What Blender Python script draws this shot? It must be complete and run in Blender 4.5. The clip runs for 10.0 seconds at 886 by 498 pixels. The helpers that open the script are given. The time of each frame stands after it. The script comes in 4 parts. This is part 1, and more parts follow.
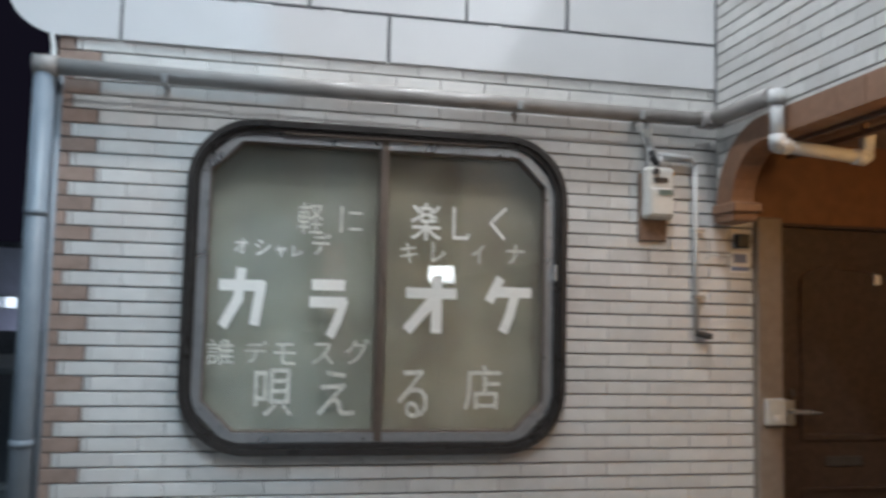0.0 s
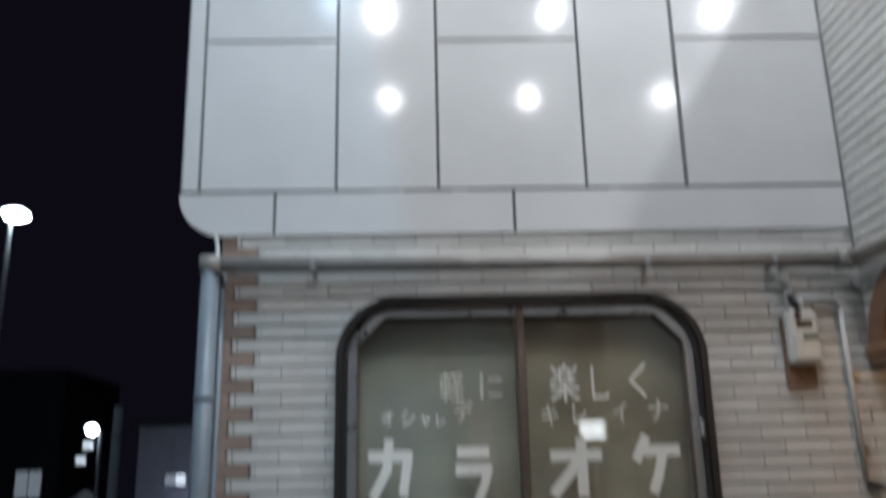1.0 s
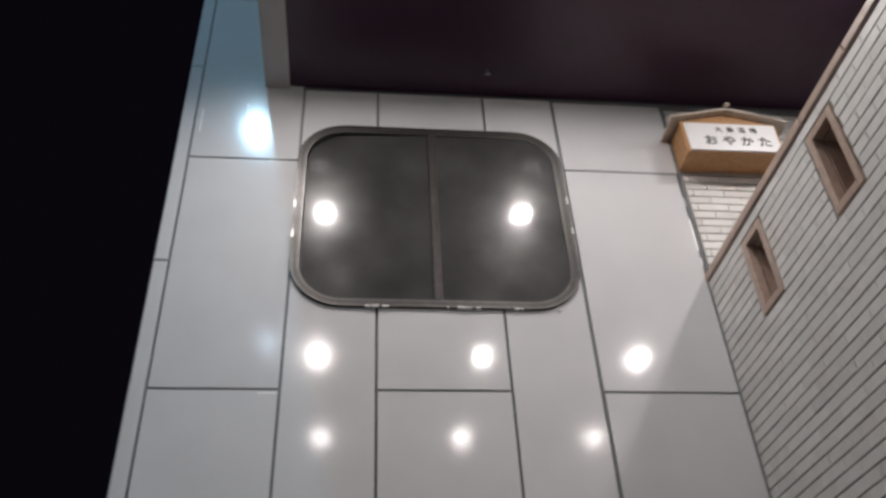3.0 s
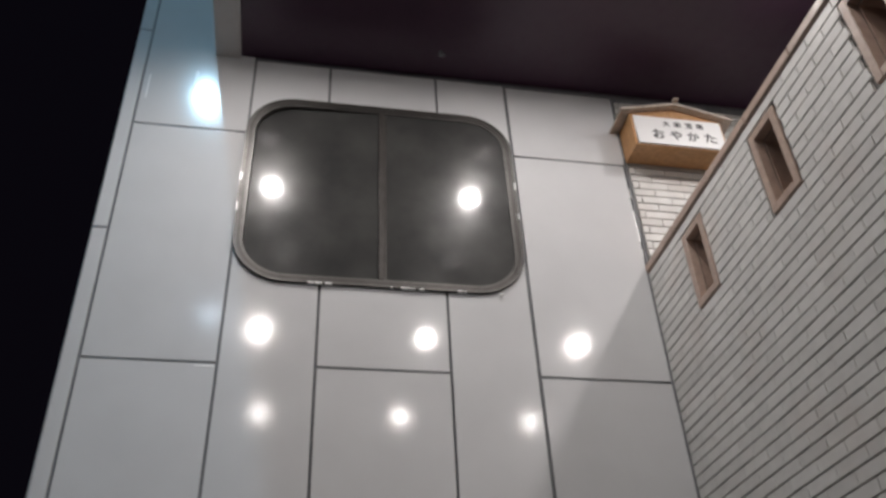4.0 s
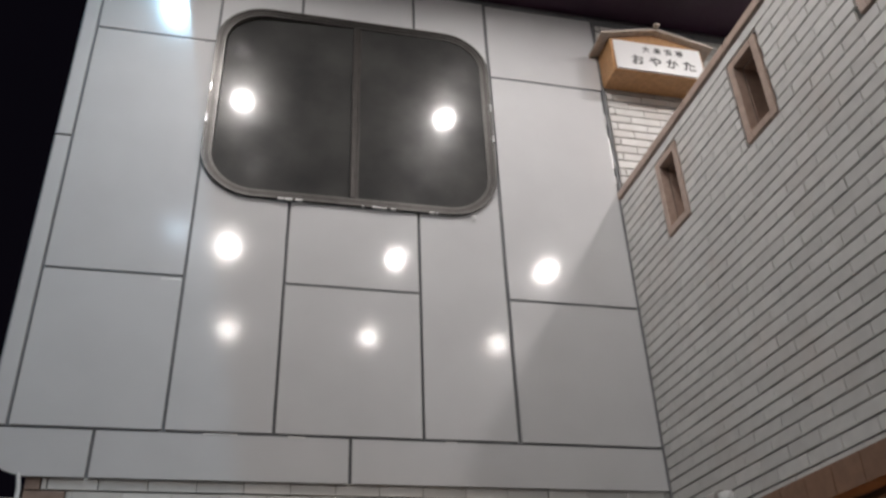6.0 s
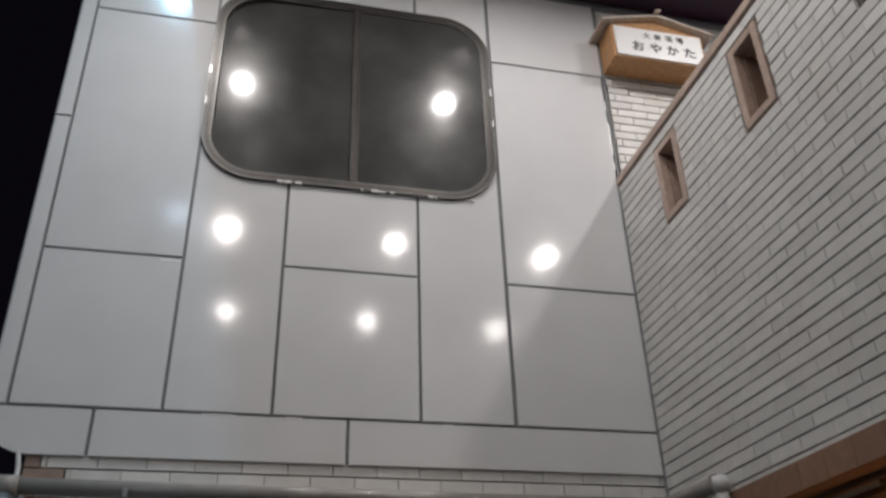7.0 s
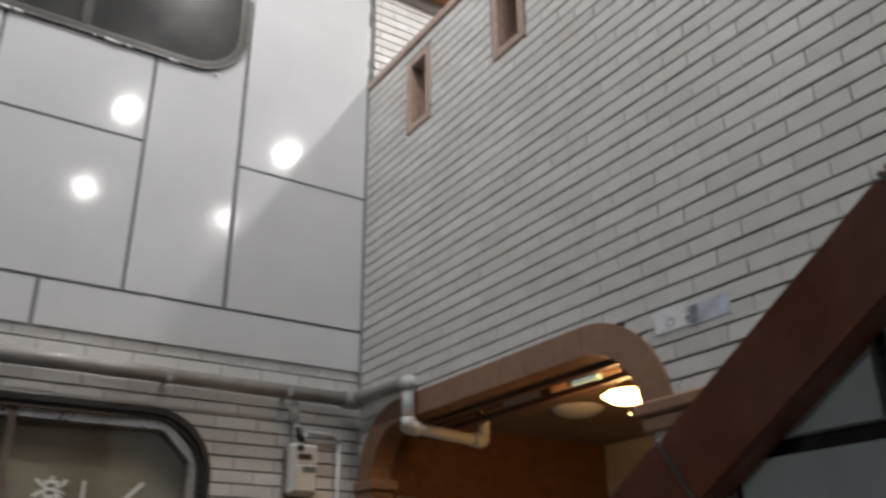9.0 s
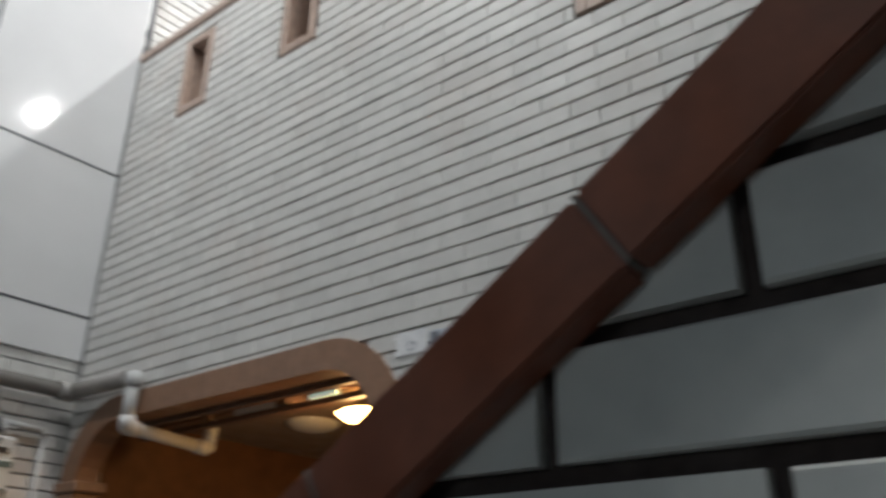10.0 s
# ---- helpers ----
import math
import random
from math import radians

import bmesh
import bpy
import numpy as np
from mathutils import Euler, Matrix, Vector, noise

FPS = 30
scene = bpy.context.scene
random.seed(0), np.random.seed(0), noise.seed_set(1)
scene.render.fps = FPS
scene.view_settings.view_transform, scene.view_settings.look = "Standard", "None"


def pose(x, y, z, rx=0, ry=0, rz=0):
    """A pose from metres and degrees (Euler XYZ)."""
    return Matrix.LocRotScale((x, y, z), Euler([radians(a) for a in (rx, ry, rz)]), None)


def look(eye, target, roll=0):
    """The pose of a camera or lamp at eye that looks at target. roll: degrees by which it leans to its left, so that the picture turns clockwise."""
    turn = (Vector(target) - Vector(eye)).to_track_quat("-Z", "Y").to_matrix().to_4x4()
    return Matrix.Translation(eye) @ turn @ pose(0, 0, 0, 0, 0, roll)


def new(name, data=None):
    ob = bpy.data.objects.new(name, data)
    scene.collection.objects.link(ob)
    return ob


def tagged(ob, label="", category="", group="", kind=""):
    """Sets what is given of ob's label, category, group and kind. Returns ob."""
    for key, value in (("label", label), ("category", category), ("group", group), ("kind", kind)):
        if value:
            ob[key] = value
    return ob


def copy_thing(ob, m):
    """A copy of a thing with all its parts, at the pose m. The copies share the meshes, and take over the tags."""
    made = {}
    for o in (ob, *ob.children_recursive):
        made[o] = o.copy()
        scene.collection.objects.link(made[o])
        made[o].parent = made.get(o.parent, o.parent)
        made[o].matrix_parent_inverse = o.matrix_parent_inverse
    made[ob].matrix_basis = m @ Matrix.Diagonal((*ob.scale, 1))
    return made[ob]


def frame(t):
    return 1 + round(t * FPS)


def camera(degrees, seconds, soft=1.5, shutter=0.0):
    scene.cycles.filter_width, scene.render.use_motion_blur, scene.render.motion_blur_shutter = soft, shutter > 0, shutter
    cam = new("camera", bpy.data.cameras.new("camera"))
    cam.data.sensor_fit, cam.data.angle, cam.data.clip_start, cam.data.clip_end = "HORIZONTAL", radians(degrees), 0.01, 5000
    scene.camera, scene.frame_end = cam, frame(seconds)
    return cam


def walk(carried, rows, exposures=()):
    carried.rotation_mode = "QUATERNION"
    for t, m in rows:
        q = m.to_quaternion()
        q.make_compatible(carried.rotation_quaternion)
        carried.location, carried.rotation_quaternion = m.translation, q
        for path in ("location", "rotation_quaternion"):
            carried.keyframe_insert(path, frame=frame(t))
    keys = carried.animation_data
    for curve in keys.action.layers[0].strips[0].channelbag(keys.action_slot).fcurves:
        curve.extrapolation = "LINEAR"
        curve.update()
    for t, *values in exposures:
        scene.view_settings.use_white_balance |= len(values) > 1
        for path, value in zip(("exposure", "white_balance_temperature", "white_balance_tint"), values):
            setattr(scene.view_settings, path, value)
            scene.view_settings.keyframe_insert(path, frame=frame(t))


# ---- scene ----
cam = camera(56.0, 10.0, soft=2.8, shutter=0.65)
DOWN_POWER, STREET_POWER, BULB_POWER = 30.5, 108.0, 6.0
EXPOSURES = [(0.0, 0.97, 5650, 4), (0.6, 0.63, 5800, 4), (1.2, 0.17, 5700, 4), (1.7, -0.27, 5850, 8), (2.3, -0.43, 6300, 12), (3.3, -0.40, 6400, 11), (6.8, -0.40, 6380, 10), (7.6, -0.36, 6280, 8), (9.0, -0.03, 6200, 8), (10.0, 0.27, 6030, 4)]
PATH = [
    (0, (-0.013, 0.186, 1.478), (0.378, 2.141, 1.64), 1.4),
    (0.5, (-0.009, 0.126, 1.48), (0.162, 2.104, 1.717), -0.6),
    (1, (0.017, 0.043, 1.5), (0.06, 1.971, 2.028), -1.2),
    (1.5, (0.007, -0.01, 1.544), (0.042, 1.77, 2.455), -2.3),
    (2, (-0.023, -0.038, 1.564), (0.082, 1.608, 2.697), -2.9),
    (2.2, (-0.035, -0.029, 1.564), (0.09, 1.576, 2.751), -3.06),
    (3.3, (-0.045, -0.051, 1.568), (0.209, 1.513, 2.788), -3.34),
    (3.5, (-0.033, -0.067, 1.566), (0.253, 1.5, 2.775), -3.5),
    (4, (-0.027, -0.046, 1.566), (0.307, 1.535, 2.744), -3.1),
    (4.5, (-0.03, -0.034, 1.566), (0.337, 1.582, 2.685), -2.1),
    (5, (-0.017, -0.024, 1.558), (0.374, 1.62, 2.627), -2.2),
    (5.5, (-0.019, -0.022, 1.564), (0.387, 1.634, 2.609), -2.3),
    (5.7, (-0.017, -0.018, 1.565), (0.394, 1.644, 2.6), -2.4),
    (6.8, (-0.024, -0.008, 1.553), (0.394, 1.671, 2.557), -2.3),
    (7, (-0.019, -0.025, 1.546), (0.4, 1.659, 2.541), -1.9),
    (7.5, (-0.02, -0.038, 1.526), (0.539, 1.62, 2.494), -1.4),
    (8, (-0.013, -0.045, 1.494), (0.738, 1.56, 2.421), -1.6),
    (8.5, (0.014, -0.035, 1.481), (0.881, 1.563, 2.314), -1.2),
    (9, (0.051, -0.015, 1.468), (1.065, 1.518, 2.257), -0.7),
    (9.5, (0.087, -0.001, 1.474), (1.295, 1.381, 2.27), -0.1),
    (10, (0.142, 0.005, 1.488), (1.552, 1.164, 2.306), 0.8),
]
walk(cam, [(t, look(e, g, r)) for t, e, g, r in PATH], EXPOSURES)

# ---- world and lights ----
world = bpy.data.worlds.new("night")
scene.world = world
world.use_nodes = True
wn = world.node_tree.nodes
wn["Background"].inputs[0].default_value = (0.010, 0.008, 0.014, 1)
wn["Background"].inputs[1].default_value = 0.33

LAMP_X, LAMP_Y = (-0.40, 1.34, 3.04), (2.77, 0.42, -1.56)
SOFFIT = 6.10


def area_lamp(name, m, power, size, colour, spread=180):
    d = bpy.data.lights.new(name, "AREA")
    d.shape, d.size, d.energy, d.color = "DISK", size, power, colour
    d.spread = radians(spread)
    ob = new(name, d)
    ob.matrix_world = m
    return ob


for lx in LAMP_X:
    for ly in LAMP_Y:
        area_lamp("downlight_lamp", pose(lx, ly, SOFFIT - 0.055), DOWN_POWER * (0.5 if ly < -1 else 1.0), 0.13, (1.0, 0.935, 0.89))
# tall street lamps behind the viewer, cool white
area_lamp("street_or_fill_light", look((-1.42, -0.2, 9.96), (-0.9, 3.0, 3.0)), STREET_POWER, 0.14, (0.46, 0.78, 1.0))
area_lamp("street_or_fill_light", look((-1.62, -5.6, 9.88), (-0.6, 3.0, 3.0)), STREET_POWER * 0.12, 0.30, (0.66, 0.84, 1.0))
# low fill added at the left to lift the stair tiles and front wall
area_lamp("street_or_fill_light", look((-7.5, 0.8, 3.0), (0.0, 0.5, 1.4)), 32, 0.6, (0.92, 0.97, 1.0))
# far street lamps beyond the corner
area_lamp("street_or_fill_light", pose(-9.05, 17.85, 7.25), 110, 0.45, (0.95, 0.97, 1.0))
area_lamp("street_or_fill_light", pose(-15.3, 35.1, 3.6), 60, 0.4, (0.95, 0.97, 1.0))


# ---- materials ----
def material(name, colour, rough=0.5, metal=0.0, grain=0.0, scale=20.0, bump=0.0, vary=0.0, coat=0.0, spec=0.5,
             stain=0.0, stain_scale=1.5, stain_colour=None):
    m = bpy.data.materials.new(name)
    m.use_nodes = True
    nt = m.node_tree
    b = nt.nodes["Principled BSDF"]
    b.inputs["Roughness"].default_value = rough
    b.inputs["Metallic"].default_value = metal
    b.inputs["Specular IOR Level"].default_value = spec
    b.inputs["Coat Weight"].default_value = coat
    b.inputs["Coat Roughness"].default_value = 0.06
    rgb = nt.nodes.new("ShaderNodeRGB")
    rgb.outputs[0].default_value = (*colour, 1)
    out = rgb.outputs[0]
    geo = nt.nodes.new("ShaderNodeNewGeometry")

    def noise_at(sc, detail=4.0):
        n = nt.nodes.new("ShaderNodeTexNoise")
        n.inputs["Scale"].default_value = sc
        n.inputs["Detail"].default_value = detail
        nt.links.new(geo.outputs["Position"], n.inputs["Vector"])
        return n.outputs["Fac"]

    def ranged(fac, lo, hi, a=0.0, b_=1.0):
        r = nt.nodes.new("ShaderNodeMapRange")
        nt.links.new(fac, r.inputs["Value"])
        for k, v in (("From Min", a), ("From Max", b_), ("To Min", lo), ("To Max", hi)):
            r.inputs[k].default_value = v
        return r.outputs[0]

    def times(col, fac):
        x = nt.nodes.new("ShaderNodeVectorMath")
        x.operation = "SCALE"
        nt.links.new(col, x.inputs[0])
        nt.links.new(fac, x.inputs["Scale"])
        return x.outputs[0]

    if vary:
        info = nt.nodes.new("ShaderNodeObjectInfo")
        isl = nt.nodes.new("ShaderNodeNewGeometry")
        add = nt.nodes.new("ShaderNodeMath")
        add.operation = "ADD"
        nt.links.new(info.outputs["Random"], add.inputs[0])
        nt.links.new(isl.outputs["Random Per Island"], add.inputs[1])
        fr = nt.nodes.new("ShaderNodeMath")
        fr.operation = "FRACT"
        nt.links.new(add.outputs[0], fr.inputs[0])
        out = times(out, ranged(fr.outputs[0], 1 - vary, 1 + vary * 0.4))
    if grain:
        out = times(out, ranged(noise_at(scale), 1 - grain, 1 + grain, 0.3, 0.7))
    if stain:
        mix = nt.nodes.new("ShaderNodeMix")
        mix.data_type = "RGBA"
        nt.links.new(ranged(noise_at(stain_scale, 6.0), 0.0, stain, 0.5, 0.72), mix.inputs[0])
        nt.links.new(out, mix.inputs[6])
        mix.inputs[7].default_value = (*(stain_colour or tuple(c * 0.6 for c in colour)), 1)
        out = mix.outputs[2]
    nt.links.new(out, b.inputs["Base Color"])
    if grain:
        nt.links.new(ranged(noise_at(scale * 0.35), rough * 0.82, min(1, rough * 1.25), 0.35, 0.65), b.inputs["Roughness"])
    if bump:
        bp = nt.nodes.new("ShaderNodeBump")
        bp.inputs["Strength"].default_value = bump
        bp.inputs["Distance"].default_value = 0.004
        nt.links.new(noise_at(scale * 1.3), bp.inputs["Height"])
        nt.links.new(bp.outputs[0], b.inputs["Normal"])
    return m


def glowing(name, colour, strength):
    m = bpy.data.materials.new(name)
    m.use_nodes = True
    b = m.node_tree.nodes["Principled BSDF"]
    b.inputs["Base Color"].default_value = (*colour, 1)
    b.inputs["Emission Color"].default_value = (*colour, 1)
    b.inputs["Emission Strength"].default_value = strength
    return m


TILE = material("white_glazed_tile", (0.66, 0.655, 0.635), 0.46, spec=0.4, grain=0.05, scale=14, bump=0.12, vary=0.10, stain=0.30, stain_scale=2.6, stain_colour=(0.58, 0.50, 0.45))
BROWN = material("brown_glazed_tile", (0.35, 0.26, 0.215), 0.40, grain=0.14, scale=25, bump=0.15, vary=0.14)
ARCH_TILE = material("orange_brown_arch_tile", (0.275, 0.155, 0.095), 0.42, grain=0.12, scale=25, bump=0.15, vary=0.10)
FRAME_TILE = material("pale_brown_edge_tile", (0.44, 0.33, 0.27), 0.45, grain=0.12, scale=25, bump=0.15, vary=0.10)
COPE_JOINT = material("grey_brown_joint", (0.19, 0.165, 0.15), 0.9, grain=0.2, scale=80)
COPING = material("dark_brown_coping_tile", (0.19, 0.062, 0.032), 0.42, grain=0.16, scale=40, bump=0.15, vary=0.08)
NEAR_TILE = material("grey_white_tile", (0.68, 0.69, 0.655), 0.35, grain=0.08, scale=30, bump=0.15, vary=0.08)
MORTAR = material("grey_mortar", (0.19, 0.184, 0.178), 0.9, grain=0.25, scale=60, bump=0.3)
MORTAR_DARK = material("dark_mortar", (0.05, 0.037, 0.032), 0.9, grain=0.25, scale=90, bump=0.3)
PANEL = material("white_enamel_panel", (0.66, 0.665, 0.675), 0.100, grain=0.03, scale=3, vary=0.03, spec=0.45, coat=0.05, bump=0.015)
SEAL = material("grey_sealant", (0.20, 0.205, 0.215), 0.6, grain=0.15, scale=40)
ALU = material("aluminium", (0.55, 0.56, 0.57), 0.32, metal=0.8, grain=0.08, scale=30)
ALU_DULL = material("weathered_grey_aluminium", (0.115, 0.11, 0.105), 0.38, metal=0.6, grain=0.15, scale=18, stain=0.4, stain_scale=6)
BRONZE = material("dark_bronze_aluminium", (0.055, 0.050, 0.047), 0.32, metal=0.4, grain=0.12, scale=25)
BRONZE_LIGHT = material("brown_aluminium", (0.16, 0.125, 0.10), 0.4, metal=0.4, grain=0.12, scale=25)
PURPLE = material("purple_painted_board", (0.044, 0.015, 0.037), 0.40, grain=0.03, scale=40)
FASCIA = material("off_white_fascia", (0.50, 0.48, 0.47), 0.5, grain=0.05, scale=8)
PVC = material("white_pvc", (0.55, 0.56, 0.56), 0.34, grain=0.06, scale=12, stain=0.2, stain_scale=5)
PVC_OLD = material("weathered_grey_brown_pvc", (0.34, 0.325, 0.31), 0.22, grain=0.10, scale=10, stain=0.4, stain_scale=4)
PVC_GREY = material("grey_pvc", (0.20, 0.235, 0.275), 0.38, grain=0.08, scale=12, stain=0.3, stain_scale=4)
PLASTIC = material("grey_white_plastic", (0.62, 0.62, 0.59), 0.4, grain=0.05, scale=30, stain=0.2, stain_scale=8)
BLACK = material("black_plastic", (0.02, 0.02, 0.022), 0.4)
RUST = material("brown_wood_backing", (0.20, 0.13, 0.09), 0.7, grain=0.25, scale=35)
DULL_DARK = material("dark_weathered_metal", (0.065, 0.059, 0.055), 0.4, metal=0.3, grain=0.15, scale=20)
RAIL = material("brown_painted_rail", (0.13, 0.068, 0.04), 0.45, grain=0.15, scale=30)
BOARD = material("orange_brown_board", (0.19, 0.085, 0.034), 0.5, grain=0.16, scale=12, bump=0.06)
DOOR = material("dark_stained_wood", (0.062, 0.041, 0.031), 0.42, grain=0.22, scale=30, bump=0.08)
POST = material("grey_brown_frame", (0.26, 0.21, 0.17), 0.5, grain=0.1, scale=25)
PLASTER = material("cream_plaster", (0.62, 0.57, 0.48), 0.85, grain=0.08, scale=50, bump=0.3, stain=0.25, stain_scale=2)
CEILING = material("brown_stained_ceiling", (0.27, 0.19, 0.13), 0.8, grain=0.12, scale=18, bump=0.1, stain=0.3, stain_scale=3)
WOOD = material("light_cedar_wood", (0.46, 0.25, 0.11), 0.55, grain=0.16, scale=35, bump=0.06)
WOOD_PALE = material("pale_weathered_wood", (0.52, 0.46, 0.40), 0.6, grain=0.16, scale=30)
ACRYL = material("white_acrylic", (0.82, 0.82, 0.82), 0.3)
INK = material("black_paint", (0.012, 0.012, 0.014), 0.5)
TAPE = material("white_tape", (0.80, 0.80, 0.76), 0.5, grain=0.05, scale=40)
TAPE_OLD = material("worn_white_tape", (0.60, 0.60, 0.54), 0.6, grain=0.3, scale=45)
# left blind greyer than the right: the pane's reflection put into its colour
BLIND_REFLECT = material("reflection_grey_olive_blind", (0.205, 0.205, 0.165), 0.75, grain=0.16, scale=5, stain=0.8, stain_scale=2.0, stain_colour=(0.14, 0.135, 0.095))
BLIND_BROWN = material("olive_brown_blind", (0.225, 0.195, 0.135), 0.75, grain=0.16, scale=5, stain=0.9, stain_scale=2.6, stain_colour=(0.14, 0.108, 0.06))
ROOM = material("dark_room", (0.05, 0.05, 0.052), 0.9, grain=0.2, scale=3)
CURTAIN = material("grey_curtain", (0.030, 0.031, 0.032), 0.95, spec=0.05, grain=0.2, scale=4)
PAVING = material("dark_weathered_paving", (0.13, 0.127, 0.122), 0.85, grain=0.2, scale=20, bump=0.3, stain=0.4)
CONCRETE = material("concrete", (0.23, 0.225, 0.22), 0.85, grain=0.16, scale=14, bump=0.2, stain=0.4)
ASPHALT = material("asphalt", (0.05, 0.05, 0.052), 0.85, grain=0.3, scale=60, bump=0.4, stain=0.4, stain_scale=0.6)
PLASTER_FAR = material("pale_render", (0.50, 0.50, 0.56), 0.85, grain=0.1, scale=3, stain=0.3, stain_scale=0.7)
DARK_ROOF = material("dark_roof", (0.05, 0.05, 0.055), 0.7, grain=0.2, scale=8)
LEAF = material("dark_green_leaves", (0.035, 0.06, 0.025), 0.6, grain=0.3, scale=20, vary=0.3)
STEEL = material("galvanised_steel", (0.40, 0.41, 0.42), 0.4, metal=0.7, grain=0.1, scale=20)
WHITE_POST = material("white_painted_post", (0.55, 0.54, 0.53), 0.5, grain=0.08, scale=15)
LAMP_GLOW = glowing("downlight_glow", (1.0, 0.93, 0.88), 40.0)
WARM_GLOW = glowing("warm_bulb_glow", (1.0, 0.55, 0.18), 22.0)
COOL_GLOW = glowing("cool_lamp_glow", (0.9, 0.95, 1.0), 30.0)
SIGN_GLOW = glowing("lit_sign_face", (1.0, 0.98, 0.93), 9.0)
DIM_WINDOW = glowing("dim_lit_window", (0.92, 0.95, 1.0), 0.12)
LIT_WINDOW = glowing("lit_window", (0.95, 0.97, 1.0), 0.60)


def glass_mat(name, colour, rough):
    m = bpy.data.materials.new(name)
    m.use_nodes = True
    b = m.node_tree.nodes["Principled BSDF"]
    b.inputs["Base Color"].default_value = (*colour, 1)
    b.inputs["Roughness"].default_value = rough
    b.inputs["IOR"].default_value = 1.5
    b.inputs["Transmission Weight"].default_value = 1.0
    return m


GLASS = glass_mat("window_glass", (0.93, 0.95, 0.93), 0.0)
GLASS_DUSTY = glass_mat("dusty_tinted_window_glass", (0.040, 0.040, 0.041), 0.09)
GLASS_DUSTY.node_tree.nodes["Principled BSDF"].inputs["Transmission Weight"].default_value = 0.3


def add_dust(m, amount, colour):
    """A film of dust over a glass, uneven in its cover."""
    nt = m.node_tree
    glass, out = nt.nodes["Principled BSDF"], nt.nodes["Material Output"]
    dust = nt.nodes.new("ShaderNodeBsdfPrincipled")
    dust.inputs["Base Color"].default_value = (*colour, 1)
    dust.inputs["Roughness"].default_value = 0.26
    geo, n, r, mix = (nt.nodes.new(k) for k in ("ShaderNodeNewGeometry", "ShaderNodeTexNoise", "ShaderNodeMapRange", "ShaderNodeMixShader"))
    n.inputs["Scale"].default_value, n.inputs["Detail"].default_value = 3.2, 7.0
    r.inputs["From Min"].default_value, r.inputs["From Max"].default_value = 0.3, 0.7
    r.inputs["To Min"].default_value, r.inputs["To Max"].default_value = amount * 0.5, amount * 1.5
    nt.links.new(geo.outputs["Position"], n.inputs["Vector"])
    nt.links.new(n.outputs["Fac"], r.inputs["Value"])
    nt.links.new(r.outputs[0], mix.inputs[0])
    nt.links.new(glass.outputs[0], mix.inputs[1])
    nt.links.new(dust.outputs[0], mix.inputs[2])
    nt.links.new(mix.outputs[0], out.inputs["Surface"])


add_dust(GLASS_DUSTY, 0.36, (0.10, 0.10, 0.095))
add_dust(GLASS, 0.05, (0.40, 0.41, 0.40))


# ---- mesh helpers ----
def box(bm, x0, x1, y0, y1, z0, z1, bevel=0.0, seg=1):
    made = bmesh.ops.create_cube(bm, size=1.0)["verts"]
    bmesh.ops.scale(bm, vec=(x1 - x0, y1 - y0, z1 - z0), verts=made)
    bmesh.ops.translate(bm, vec=((x0 + x1) / 2, (y0 + y1) / 2, (z0 + z1) / 2), verts=made)
    if bevel:
        edges = list({e for v in made for e in v.link_edges})
        bmesh.ops.bevel(bm, geom=edges, offset=bevel, segments=seg, profile=0.5, affect="EDGES")
    return bm


def boxes(*rows, bevel=0.0):
    bm = bmesh.new()
    for r in rows:
        box(bm, *r, bevel=bevel)
    return bm


def rod(bm, a, b, r, r2=None, n=14):
    a, b = Vector(a), Vector(b)
    q = (b - a).to_track_quat("Z", "Y").to_matrix().to_4x4()
    bmesh.ops.create_cone(bm, cap_ends=True, segments=n, radius1=r, radius2=r if r2 is None else r2, depth=(b - a).length,
                          matrix=Matrix.Translation((a + b) / 2) @ q)
    return bm


def ball(bm, c, r, sz=1.0, n=12):
    bmesh.ops.create_uvsphere(bm, u_segments=n, v_segments=n // 2 + 1, radius=r, matrix=Matrix.Translation(c) @ Matrix.Diagonal((1, 1, sz, 1)))
    return bm


def finish(name, bm, mat, smooth=False):
    me = bpy.data.meshes.new(name)
    bmesh.ops.recalc_face_normals(bm, faces=bm.faces)
    bm.to_mesh(me)
    bm.free()
    me.materials.append(mat)
    if smooth:
        for p in me.polygons:
            p.use_smooth = len(p.vertices) <= 4
    return me


def part(name, bm, mat, parent, label="", smooth=False):
    ob = new(name, finish(name, bm, mat, smooth))
    ob.parent = parent
    if label:
        tagged(ob, label)
    return ob


def thing(name, label, category, group="", kind="", at=(0, 0, 0)):
    ob = new(name)
    ob.location = at
    ob.empty_display_size = 0.1
    return tagged(ob, label, category, group, kind)


def solid(name, bm, mat, label, category, kind="", smooth=False):
    return tagged(new(name, finish(name, bm, mat, smooth)), label, category, "", kind)


def rrect(u0, u1, v0, v1, r, n=10):
    pts = []
    for cu, cv, a0 in ((u1 - r, v1 - r, 0), (u0 + r, v1 - r, 90), (u0 + r, v0 + r, 180), (u1 - r, v0 + r, 270)):
        for k in range(n + 1):
            a = radians(a0 + 90 * k / n)
            pts.append((cu + r * math.cos(a), cv + r * math.sin(a)))
    return pts


